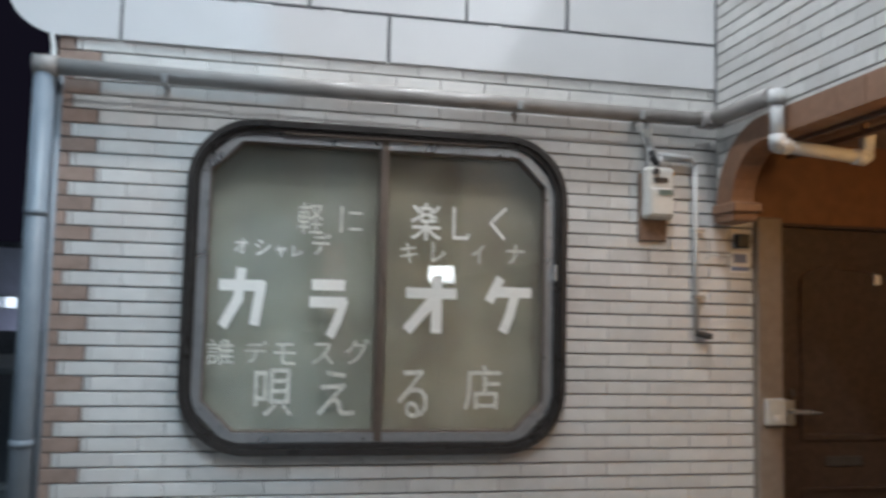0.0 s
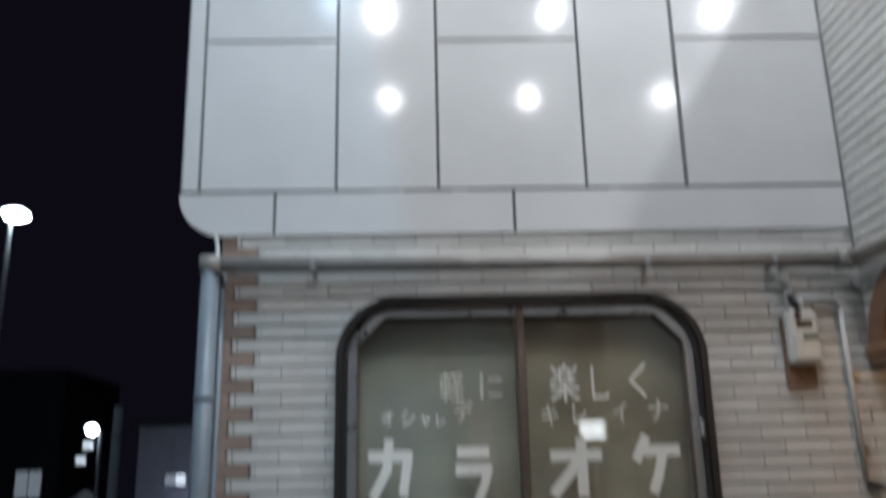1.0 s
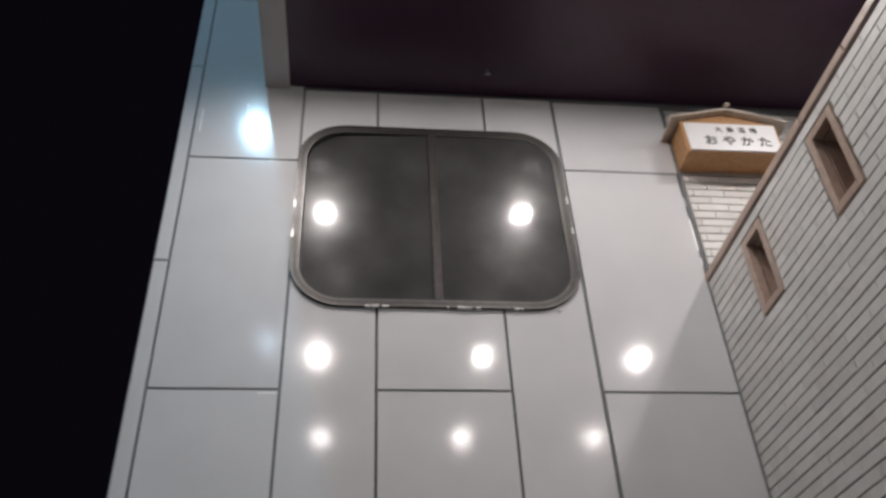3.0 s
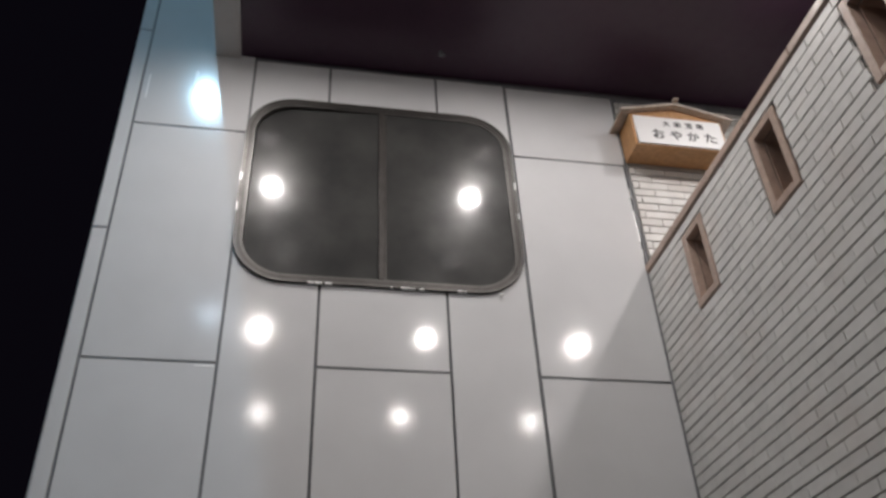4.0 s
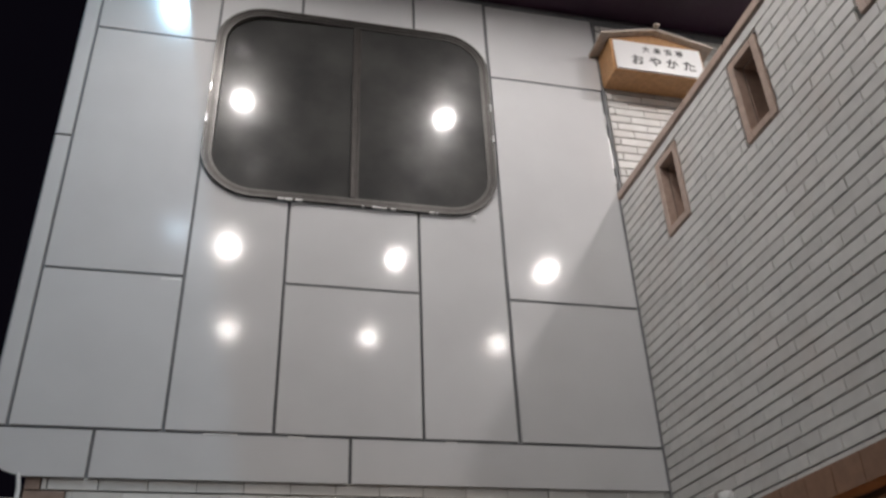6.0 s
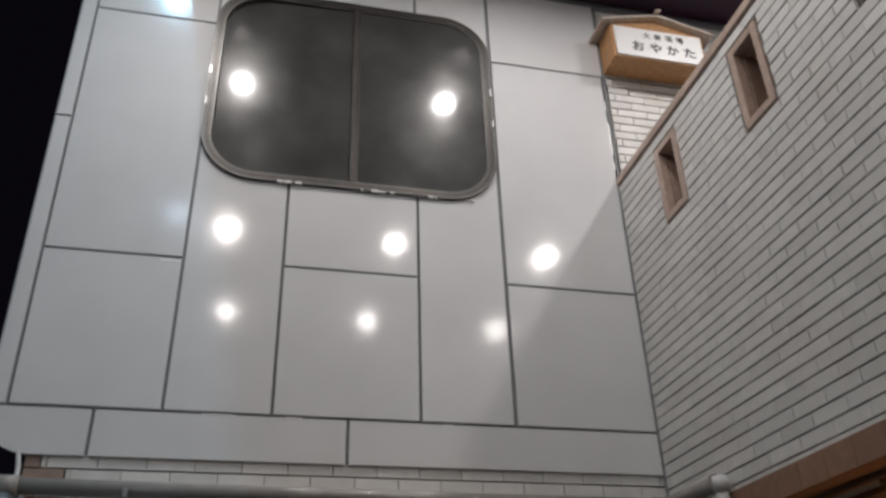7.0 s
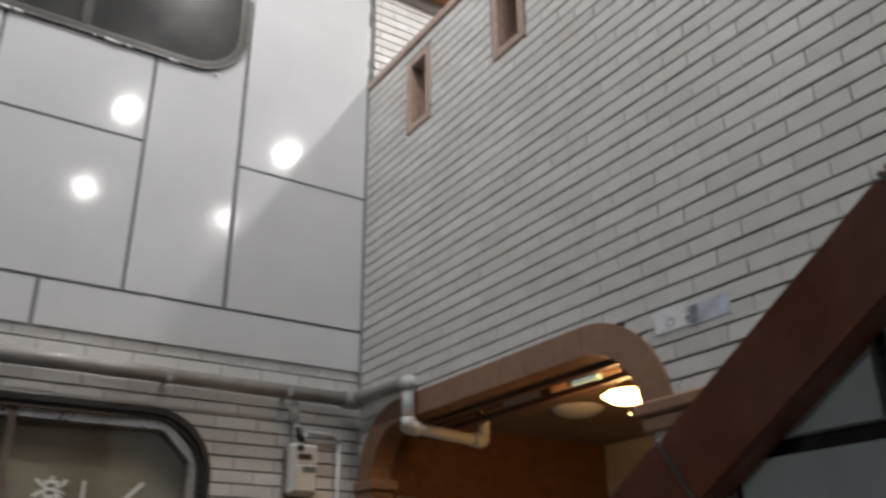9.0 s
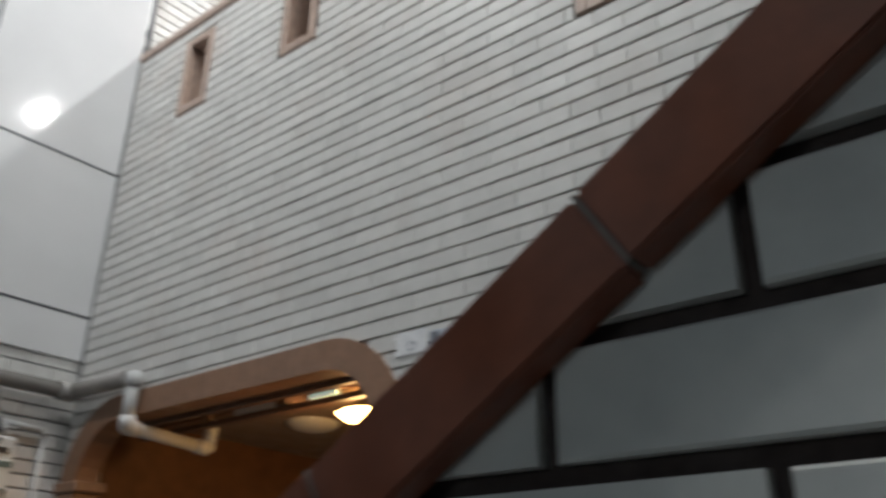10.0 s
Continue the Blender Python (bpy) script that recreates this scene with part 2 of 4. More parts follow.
def slab(outline, holes, place, d0, d1, bm=None):
    """A slab from d0 to d1 with holes through it; place(u, v, d) gives the point."""
    bm = bm or bmesh.new()
    edges = []
    for loop in (outline, *holes):
        vs = [bm.verts.new(place(u, v, d0)) for u, v in loop]
        edges += [bm.edges.new((vs[i], vs[(i + 1) % len(vs)])) for i in range(len(vs))]
    faces = [g for g in bmesh.ops.triangle_fill(bm, use_beauty=True, use_dissolve=False, edges=edges)["geom"] if isinstance(g, bmesh.types.BMFace)]
    ext = bmesh.ops.extrude_face_region(bm, geom=faces)["geom"]
    shift = Vector(place(0, 0, d1)) - Vector(place(0, 0, d0))
    bmesh.ops.translate(bm, vec=shift, verts=[g for g in ext if isinstance(g, bmesh.types.BMVert)])
    return bm


def facing_y(u, v, d):
    return (u, d, v)


def facing_x(u, v, d):
    return (d, u, v)


def ring(outer, inner, place, d0, d1):
    """A frame between two loops of the same number of points."""
    bm = bmesh.new()
    n = len(outer)
    rows = [[bm.verts.new(place(u, v, d)) for u, v in loop] for loop, d in ((outer, d0), (inner, d0), (inner, d1), (outer, d1))]
    for k in range(4):
        a, b = rows[k], rows[(k + 1) % 4]
        for i in range(n):
            bm.faces.new((a[i], a[(i + 1) % n], b[(i + 1) % n], b[i]))
    return bm


def rect(u0, u1, v0, v1):
    return [(u0, v0), (u1, v0), (u1, v1), (u0, v1)]


# ---- the setting ----
PITCH, LONG, JOINT = 0.0645, 0.2145, 0.0085
WALL_TOP, BAND = 2.665, 2.893
WIN1 = (-0.412, 1.353, 0.849, 2.347, 0.30)
WIN2 = (-0.430, 1.337, 4.262, 5.740, 0.31)

ground = tagged(new("ground", finish("ground", boxes((-60, 60, -60, 90, -0.3, 0.0)), ASPHALT)), "dark asphalt road and forecourt at night", "ground", "", "structure")

wall_front = solid("wall_front", slab(rect(-0.974, 2.36, 0, WALL_TOP), [rrect(*WIN1)], facing_y, 4.036, 4.20), MORTAR,
                   "lower shop wall of white glazed tiles with brown corner tiles", "wall", "structure")
wall_upper = solid("wall_upper", slab([(-0.96, WALL_TOP), (4.2, WALL_TOP), (4.2, 9.5), (-1.16, 9.5), (-1.16, 2.90), (-1.10, 2.76)], [rrect(*WIN2)], facing_y, 4.022, 4.20), SEAL,
                   "upper wall clad in glossy white enamel panels with grey joints", "wall", "structure")
wall_side = solid("wall_side", boxes((-0.968, -0.80, 4.2, 12.0, 0, WALL_TOP), (-1.15, -0.972, 4.2, 12.0, 2.90, 9.5), (-0.972, -0.80, 4.2, 12.0, WALL_TOP, 9.5)), FASCIA, "plain side wall of the building", "wall", "structure")
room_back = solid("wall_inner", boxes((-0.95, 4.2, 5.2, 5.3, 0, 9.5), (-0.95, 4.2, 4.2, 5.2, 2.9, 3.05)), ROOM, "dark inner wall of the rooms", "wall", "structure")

ARCH_OUT, ARCH_IN = (1.80, 3.985, 1.2, 2.431, 0.40), (1.94, 3.845, 1.0, 2.318, 0.27)
WING_TOP = 4.50


def arch_line(o, foot_near, foot_far, n=10):
    """Points of a round-cornered arch in y, z, from its near foot up and over to its far foot."""
    y0, y1, _, z1, r = o
    pts = [(y0, foot_near)]
    pts += [(y0 + r - r * math.cos(radians(90 * k / n)), z1 - r + r * math.sin(radians(90 * k / n))) for k in range(n + 1)]
    pts += [(y1 - r + r * math.sin(radians(90 * k / n)), z1 - r + r * math.cos(radians(90 * k / n))) for k in range(n + 1)]
    return pts + [(y1, foot_far)]


SLITS = [(3.27, 3.52, 3.935, 4.42), (2.44, 2.685, 3.935, 4.42), (1.615, 1.86, 3.935, 4.42), (0.86, 1.09, 3.362, 3.845)]
inner = arch_line((ARCH_IN[0] - 0.02, ARCH_IN[1] + 0.02, 1.0, ARCH_IN[3] + 0.02, ARCH_IN[4] + 0.02), 0.0, 2.02)
wing_outline = [(-2.2, 0.0)] + inner + [(4.02, 2.02), (4.02, WING_TOP), (-2.2, WING_TOP)]
wall_right = solid("wall_right", slab(wing_outline, [rect(*s) for s in SLITS], facing_x, 2.163, 2.262), MORTAR,
                   "side wing wall of white glazed brick tiles with slit openings", "wall", "structure")
wing_roof = solid("wing_roof", boxes((2.47, 6.0, -2.2, 4.02, 4.05, 4.2), (2.262, 6.0, -2.2, 4.02, 2.44, 2.60), (5.8, 6.0, -2.0, 4.0, 0, 4.05), (2.262, 6.0, -2.2, -2.0, 0, 4.05)), CONCRETE, "flat roof of the side wing", "roof", "structure")
cap = thing("wall_cap", "brown tile coping along the top of the wing wall", "coping", "", "structure")
for k in range(14):
    part("coping_piece", boxes((2.135, 2.38, 4.0 - 0.45 * (k + 1) + 0.004, 4.0 - 0.45 * k, WING_TOP, WING_TOP + 0.055), bevel=0.006), FRAME_TILE, cap)

# ---- soffit ----
soffit = solid("soffit", boxes((-0.53, 5.0, -3.2, 3.998, SOFFIT + 0.03, SOFFIT + 0.25)), PURPLE, "dark purple painted canopy soffit with round downlights", "soffit", "structure")
fascia = solid("soffit_fascia", boxes((-0.70, -0.53, -3.37, 3.998, SOFFIT, SOFFIT + 0.45), (-0.53, 5.0, -3.37, -3.2, SOFFIT, SOFFIT + 0.45), bevel=0.004), FASCIA, "off-white edge beam of the canopy", "fascia", "structure")


def downlight(lx, ly):
    t = thing("downlight", "round surface-mounted downlight, switched on, in the purple soffit", "ceiling light", "soffit downlights", at=(lx, ly, SOFFIT + 0.03))
    bm = bmesh.new()
    rod(bm, (0, 0, 0), (0, 0, -0.03), 0.105, 0.095, 28)
    part("rim", bm, FASCIA, t)
    bm = rod(bmesh.new(), (0, 0, -0.03), (0, 0, -0.083), 0.07, 0.066, 24)
    part("diffuser", bm, LAMP_GLOW, t, "glowing opal diffuser")
    return t


for lx in LAMP_X:
    for ly in LAMP_Y:
        downlight(lx, ly)
hook = solid("ceiling_hook", rod(rod(bmesh.new(), (0.84, 3.77, 6.13), (0.84, 3.77, 6.09), 0.012), (0.84, 3.77, 6.09), (0.86, 3.75, 6.075), 0.008), STEEL, "small steel hook screwed into the soffit", "hook")

# ---- enamel panels ----
COLS = (-1.108, -0.425, 0.090, 0.838, 1.350, 2.150)
MID, HIGH = 3.729, 5.412


def left_x(z):
    """The outer joint leans a little outwards as it rises."""
    return COLS[0] - 0.0108 * (z - BAND)



def low_edge(x):
    x0, x1, z0, z1, r = WIN2
    d = max(x0 + r - x, x - (x1 - r), 0)
    return z0 + r - math.sqrt(max(0, r * r - d * d))


def high_edge(x):
    return WIN2[2] + WIN2[3] - low_edge(x)


def panel(pts):
    part("panel", slab(pts, [], facing_y, 4.0, 4.024), PANEL, wall_upper)


G = 0.0085


def panel_box(x0, x1, z0, z1):
    panel(rect(x0 + G, x1 - G, z0 + G, z1 - G))


for z0, z1 in ((BAND, MID), (MID, HIGH), (HIGH, 7.10), (7.10, 8.80)):
    panel([(left_x(z0) + G, z0 + G), (COLS[1] - G, z0 + G), (COLS[1] - G, z1 - G), (left_x(z1) + G, z1 - G)])
panel_box(COLS[4], COLS[5], BAND, MID)
panel_box(COLS[4], COLS[5], MID, HIGH)
panel_box(COLS[4], COLS[5] + 0.02, HIGH, 6.09)
panel_box(COLS[2], COLS[3], BAND, MID)
for c, z0 in ((1, BAND), (2, MID), (3, BAND)):
    x0, x1 = max(COLS[c] + G, WIN2[0] + 0.002), min(COLS[c + 1] - G, WIN2[1] - 0.002)
    xs = [x0 + (x1 - x0) * k / 14 for k in range(15)]
    panel([(x0, z0 + G), (x1, z0 + G)] + [(x, low_edge(x) - 0.002) for x in reversed(xs)])
    panel([(x0, SOFFIT - 0.004), (x1, SOFFIT - 0.004)] + [(x, high_edge(x) + 0.002) for x in reversed(xs)])
# lower band, its end rounded
arc = [(-1.205 + 0.23 - 0.23 * math.cos(radians(a)), 2.885 - 0.220 * math.sin(radians(a))) for a in range(0, 91, 9)]
panel(arc + [(-0.728 - G, WALL_TOP), (-0.728 - G, BAND - G), (-1.205, BAND - G)])
panel_box(-0.728, 0.466, WALL_TOP - G, BAND)
panel_box(0.466, 2.150, WALL_TOP - G, BAND)
# rounded edge strip
for z0, z1 in ((BAND, 4.57), (4.57, 6.30), (6.30, 8.0), (8.0, 9.5)):
    bm = bmesh.new()
    outline = [(COLS[0] - G, 0.0), (COLS[0] - G, 0.024), (COLS[0] - G, 0.20), (-1.205, 0.20), (-1.205, 0.022)]
    outline += [(-1.183 - 0.022 * math.cos(radians(a)), 0.022 - 0.022 * math.sin(radians(a))) for a in range(15, 91, 15)]
    vs = [bm.verts.new((u, 4.0 + v, z0 + G)) for u, v in outline]
    f = bm.faces.new(vs)
    e = bmesh.ops.extrude_face_region(bm, geom=[f])["geom"]
    bmesh.ops.translate(bm, vec=(0, 0, z1 - z0 - 2 * G), verts=[g for g in e if isinstance(g, bmesh.types.BMVert)])
    for v in bm.verts:
        v.co.x += left_x(v.co.z) - COLS[0]
    part("edge_strip", bm, PANEL, wall_upper)

# grey strip in the inner corner, and smears of white sealant
part("corner_strip", boxes((2.1375, 2.1475, 3.9865, 3.9985, WALL_TOP - 0.17, WING_TOP), bevel=0.003), SEAL, wall_upper, "grey sealing strip in the inner corner")
part("corner_strip", boxes((2.155, 2.170, 3.994, 4.02, WING_TOP + 0.08, SOFFIT - 0.01), bevel=0.003), SEAL, wall_upper)
for x, z, w, h in ((-0.49, 3.706, 0.10, 0.014), (-0.80, 5.86, 0.022, 0.15), (-0.56, 5.40, 0.12, 0.010), (-0.16, 2.884, 0.16, 0.008), (0.20, 2.884, 0.08, 0.008), (0.98, 2.884, 0.06, 0.007), (-1.095, 5.75, 0.012, 0.22), (2.146, 4.88, 0.010, 0.26), (2.148, 5.16, 0.007, 0.08), (2.146, 4.66, 0.007, 0.06)):
    part("sealant_smear", boxes((x - w / 2, x + w / 2, 3.9985, 4.002, z - h / 2, z + h / 2), bevel=0.0012), ACRYL, wall_upper, "smear of white sealant")

# ---- windows ----
def oct_loop(u0, u1, v0, v1, c):
    return [(u1 - c, v0), (u1, v0 + c), (u1, v1 - c), (u1 - c, v1), (u0 + c, v1), (u0, v1 - c), (u0, v0 + c), (u0 + c, v0)]


def inset(w, d):
    return (w[0] + d, w[1] - d, w[2] + d, w[3] - d, max(0.02, w[4] - d))


def tube(bm, pts, r, n=12):
    for a, b in zip(pts, pts[1:]):
        rod(bm, a, b, r, None, n)
    for p in pts[1:-1]:
        ball(bm, p, r * 1.12, 1.0, n)
    return bm


window_1 = thing("window_1", "round-cornered shop window with dark frame and white tape lettering", "window", "", "structure")
part("outer_frame", ring(rrect(*WIN1), rrect(*inset(WIN1, 0.030)), facing_y, 3.975, 4.20), BRONZE, window_1, "dark bronze outer frame")
part("inner_frame", ring(rrect(*inset(WIN1, 0.031)), rrect(*inset(WIN1, 0.052)), facing_y, 3.995, 4.12), BRONZE, window_1)
W = inset(WIN1, 0.054)
part("sash", ring(oct_loop(*W[:4], 0.155), oct_loop(*inset(W, 0.040)[:4], 0.138), facing_y, 4.018, 4.075), ALU, window_1, "pale grey aluminium sash with cut corners")
part("sash_lip", ring(oct_loop(*inset(W, 0.041)[:4], 0.137), oct_loop(*inset(W, 0.050)[:4], 0.133), facing_y, 4.035, 4.075), BRONZE_LIGHT, window_1)
part("top_rail", boxes((0.0, 0.95, 3.99, 4.02, 2.289, 2.299), bevel=0.003), BRONZE_LIGHT, window_1)
part("mullion", boxes((0.452, 0.488, 4.012, 4.075, 0.906, 2.290), (0.445, 0.470, 4.028, 4.08, 0.906, 2.290), bevel=0.003), BRONZE_LIGHT, window_1, "brown aluminium meeting stile")
part("clasp", boxes((1.292, 1.310, 3.99, 4.02, 1.66, 1.74), bevel=0.004), ALU, window_1)
for a, b in ((W[0] + 0.04, 0.452), (0.488, W[1] - 0.04)):
    p = part("pane", slab(rect(a, b, W[2] + 0.03, W[3] - 0.03), [], facing_y, 4.050, 4.055), GLASS, window_1)
    p.visible_shadow = False


def half_loop(a, b):
    pts = [(min(max(u, a), b), v) for u, v in rrect(*inset(WIN1, 0.036))]
    return [p for i, p in enumerate(pts) if p != pts[i - 1]]


# the left half takes the colour that holds the pane's reflection
blind = solid("window_blind", slab(half_loop(-1.0, 0.468), [], facing_y, 4.180, 4.186), BLIND_REFLECT, "dusty blind hanging behind the shop window, grey-olive for the reflection in its pane", "blind")
blind_right = solid("window_blind", slab(half_loop(0.472, 2.0), [], facing_y, 4.180, 4.186), BLIND_BROWN, "brown-stained olive blind hanging behind the shop window", "blind")


def bars(strokes, w):
    """Letters cut from tape: strokes on a grid of ten, x,z pairs, strokes parted by semicolons."""
    bm = bmesh.new()
    lift = 0.0
    for stroke in strokes.split(";"):
        pts = [Vector([float(c) / 10 for c in p.split(",")]) for p in stroke.split()]
        for a, b in zip(pts, pts[1:]):
            d = (b - a).normalized()
            n = Vector((-d.y, d.x)) * w / 2
            e = d * w * 0.35
            lift -= 0.00005
            quad = [a - e - n, b + e - n, b + e + n, a - e + n]
            lo = [bm.verts.new((p.x, 0, p.y)) for p in quad]
            hi = [bm.verts.new((p.x, -0.0012 + lift, p.y)) for p in quad]
            bm.faces.new(hi)
            for i in range(4):
                bm.faces.new((lo[i], lo[(i + 1) % 4], hi[(i + 1) % 4], hi[i]))
    return bm


def font_mesh(text, name, mat, thick=0.001, bold=0.0):
    """The built-in font's letters as a mesh one unit high, centred."""
    c = bpy.data.curves.new(name, "FONT")
    c.body, c.align_x, c.align_y, c.extrude, c.offset, c.resolution_u = text, "CENTER", "CENTER", thick, bold, 3
    ob = bpy.data.objects.new(name, c)
    scene.collection.objects.link(ob)
    bpy.context.view_layer.update()
    me = bpy.data.meshes.new_from_object(ob.evaluated_get(bpy.context.evaluated_depsgraph_get()))
    bpy.data.objects.remove(ob)
    me.materials.clear()
    me.materials.append(mat)
    me.name = name
    return me


def letter(text, x, z, w, h, parent, mat, y, bold=0.0):
    me = font_mesh(text, "letter", mat, 0.004, bold)
    co = [v.co for v in me.vertices]
    x0, x1 = min(c.x for c in co), max(c.x for c in co)
    y0, y1 = min(c.y for c in co), max(c.y for c in co)
    for v in me.vertices:
        v.co = (((v.co.x - x0) / (x1 - x0) - 0.5) * w, ((v.co.y - y0) / (y1 - y0) - 0.5) * h, v.co.z * 0.2)
    ob = new("letter", me)
    ob.parent = parent
    ob.matrix_basis = pose(x, y, z, 90, 0, 0)
    return ob


def tape_letter(strokes, x, z, w, h, width, mat):
    ob = part("letter", bars(strokes, width), mat, window_1)
    ob.matrix_basis = Matrix.Translation((x - w / 2, 4.049, z - h / 2)) @ Matrix.Diagonal((w, 1, h, 1))


BIG = (("1,7.3 8.6,7.3 7.6,1.2; 4.6,9.6 4.2,5 1.6,0.8", -0.157, 1.537, 0.225), ("2,9 8.2,9; 1.6,6 8.6,6 7.4,3 6,0.6", 0.225, 1.505, 0.200),
       ("1.4,7.2 9.2,7.2; 6.3,9.6 6.3,0.8; 5.8,6.2 1.4,1", 0.701, 1.528, 0.265), ("3,9.4 1.2,6.2; 2.4,7.4 9.2,7.4; 6.4,7.0 5.2,3 4.2,0.8", 1.085, 1.538, 0.235))
for s, x, z, w in BIG:
    tape_letter(s, x, z, w, 0.265, 0.19, TAPE)
tape_letter("1.5,9.5 1.5,0.8; 4.5,7.6 9,7.6; 4.5,1.8 9,1.8", 0.320, 1.915, 0.125, 0.13, 0.09, TAPE_OLD)
tape_letter("2.5,9.6 2.5,1 8,1 8.4,2", 0.840, 1.920, 0.12, 0.165, 0.10, TAPE)
tape_letter("8.4,9.4 2.4,5 8.0,0.6", 1.022, 1.931, 0.12, 0.165, 0.11, TAPE)
letter("軽", 0.135, 1.914, 0.115, 0.145, window_1, TAPE_OLD, 4.0485)
letter("楽", 0.676, 1.925, 0.145, 0.18, window_1, TAPE, 4.0485, 0.006)
for ch, x, z, w in (("オ", -0.172, 1.776, 0.060), ("シ", -0.076, 1.773, 0.066), ("ャ", 0.006, 1.758, 0.048), ("レ", 0.080, 1.760, 0.046), ("デ", 0.188, 1.797, 0.092),
                    ("キ", 0.596, 1.772, 0.080), ("レ", 0.738, 1.780, 0.066), ("イ", 0.932, 1.782, 0.066), ("ナ", 1.115, 1.785, 0.095)):
    letter(ch, x, z, w, w * 1.1 if x < 0.5 else 0.095, window_1, TAPE if x < 0.1 else TAPE_OLD, 4.0485, 0.012)
for ch, x, z, w, h in (("誰", -0.242, 1.297, 0.118, 0.117), ("デ", -0.085, 1.300, 0.100, 0.098), ("モ", 0.041, 1.293, 0.100, 0.098), ("ス", 0.213, 1.297, 0.095, 0.098), ("グ", 0.369, 1.309, 0.110, 0.120),
                       ("唄", -0.002, 1.120, 0.170, 0.215), ("え", 0.278, 1.118, 0.175, 0.205), ("る", 0.634, 1.118, 0.140, 0.225), ("店", 0.966, 1.148, 0.180, 0.210)):
    letter(ch, x, z, w, h, window_1, TAPE_OLD, 4.0485, 0.004)

window_2 = thing("window_2", "upper sliding window with rounded corners and dull metal frame", "window", "", "structure")
part("outer_frame", ring(rrect(*WIN2), rrect(*inset(WIN2, 0.016)), facing_y, 3.980, 4.20), ALU_DULL, window_2, "worn aluminium outer rim")
part("inner_frame", ring(rrect(*inset(WIN2, 0.017)), rrect(*inset(WIN2, 0.040)), facing_y, 3.986, 4.12), DULL_DARK, window_2)
part("sash", ring(rrect(*inset(WIN2, 0.041)), rrect(*inset(WIN2, 0.056)), facing_y, 3.990, 4.06), ALU_DULL, window_2)
part("mullion", boxes((0.430, 0.462, 3.986, 4.06, 4.318, 5.686), (0.462, 0.480, 3.992, 4.06, 4.318, 5.686), bevel=0.003), DULL_DARK, window_2)
for a, b in ((-0.37, 0.43), (0.48, 1.295)):
    pts = [(min(max(u, a), b), v) for u, v in rrect(*inset(WIN2, 0.050))]
    loop = [p for i, p in enumerate(pts) if p != pts[i - 1]]
    bm = slab(loop, [], facing_y, 3.998, 4.003)
    for v in bm.verts:  # the sliding sash hangs slightly askew
        v.co.y += (b - v.co.x) * 0.040 if a < 0 else 0.0
    p = part("pane", bm, GLASS_DUSTY, window_2, "dusty dark tinted glass pane")
    p.visible_shadow = False
drip = random.Random(5)
for x in (0.02, 0.06, 0.12, 0.50, 0.56, 0.60, 0.67, 0.90, 0.94, 1.16):
    w = drip.uniform(0.012, 0.05)
    part("sealant_bead", boxes((x, x + w, 3.976, 3.992, 4.254, 4.254 + drip.uniform(0.008, 0.016)), bevel=0.003), ACRYL, window_2, "bead of white sealant")
for x, z in ((-0.425, 5.02), (-0.428, 4.78), (1.330, 5.12), (1.332, 4.86)):
    part("clip", boxes((x - 0.007, x + 0.007, 3.972, 3.985, z - 0.03, z + 0.03), bevel=0.003), ALU, window_2, "small bright clip")
curtain = solid("window_curtain", slab(rect(-0.90, 1.85, 3.80, 6.08), [], facing_y, 4.34, 4.355), CURTAIN, "dark grey curtain drawn behind the upper window", "curtain")

# ---- slit openings ----
for y0, y1, z0, z1 in SLITS:
    f = thing("slit_opening", "narrow upright slit opening framed in brown tile", "opening", "slit openings in the wing wall", "structure")
    b = 0.045
    for r in ((y0, y0 + b, z0, z1), (y1 - b, y1, z0, z1), (y0 + b, y1 - b, z1 - b, z1), (y0 + b, y1 - b, z0, z0 + b)):
        part("frame_tile", boxes((2.146, 2.20, r[0] + 0.001, r[1] - 0.001, r[2] + 0.001, r[3] - 0.001), bevel=0.003), FRAME_TILE, f)
    part("reveal", ring(rect(y0 + b, y1 - b, z0 + b, z1 - b), rect(y0 + b + 0.006, y1 - b - 0.006, z0 + b + 0.006, z1 - b - 0.006), facing_x, 2.201, 2.452), FRAME_TILE, f)
    for k in range(6):
        hz = (z1 - z0) / 6
        part("back_tile", boxes((2.425, 2.440, y0 + b + 0.007, y1 - b - 0.007, z0 + k * hz + 0.003, z0 + (k + 1) * hz - 0.003), bevel=0.002), BROWN, f)

# ---- arched entrance ----
arch = thing("arch_trim", "brown tile trim round the arched entrance", "arch trim", "", "structure")
out_line, in_line = arch_line(ARCH_OUT, 2.08, 2.06), arch_line(ARCH_IN, 2.08, 2.06)


def arch_pieces(o, i, n_straight):
    """Pieces between the two lines, following the corners."""
    stations = []
    for k in range(len(o) - 1):
        m = n_straight if math.dist(o[k], o[k + 1]) > 0.3 else 1
        for j in range(m):
            f = j / m
            stations.append(tuple((o[k][c] + (o[k + 1][c] - o[k][c]) * f, i[k][c] + (i[k + 1][c] - i[k][c]) * f) for c in (0, 1)))
    stations.append(((o[-1][0], i[-1][0]), (o[-1][1], i[-1][1])))
    return [((ys[0], zs[0]), (ys[1], zs[1])) for ys, zs in stations]


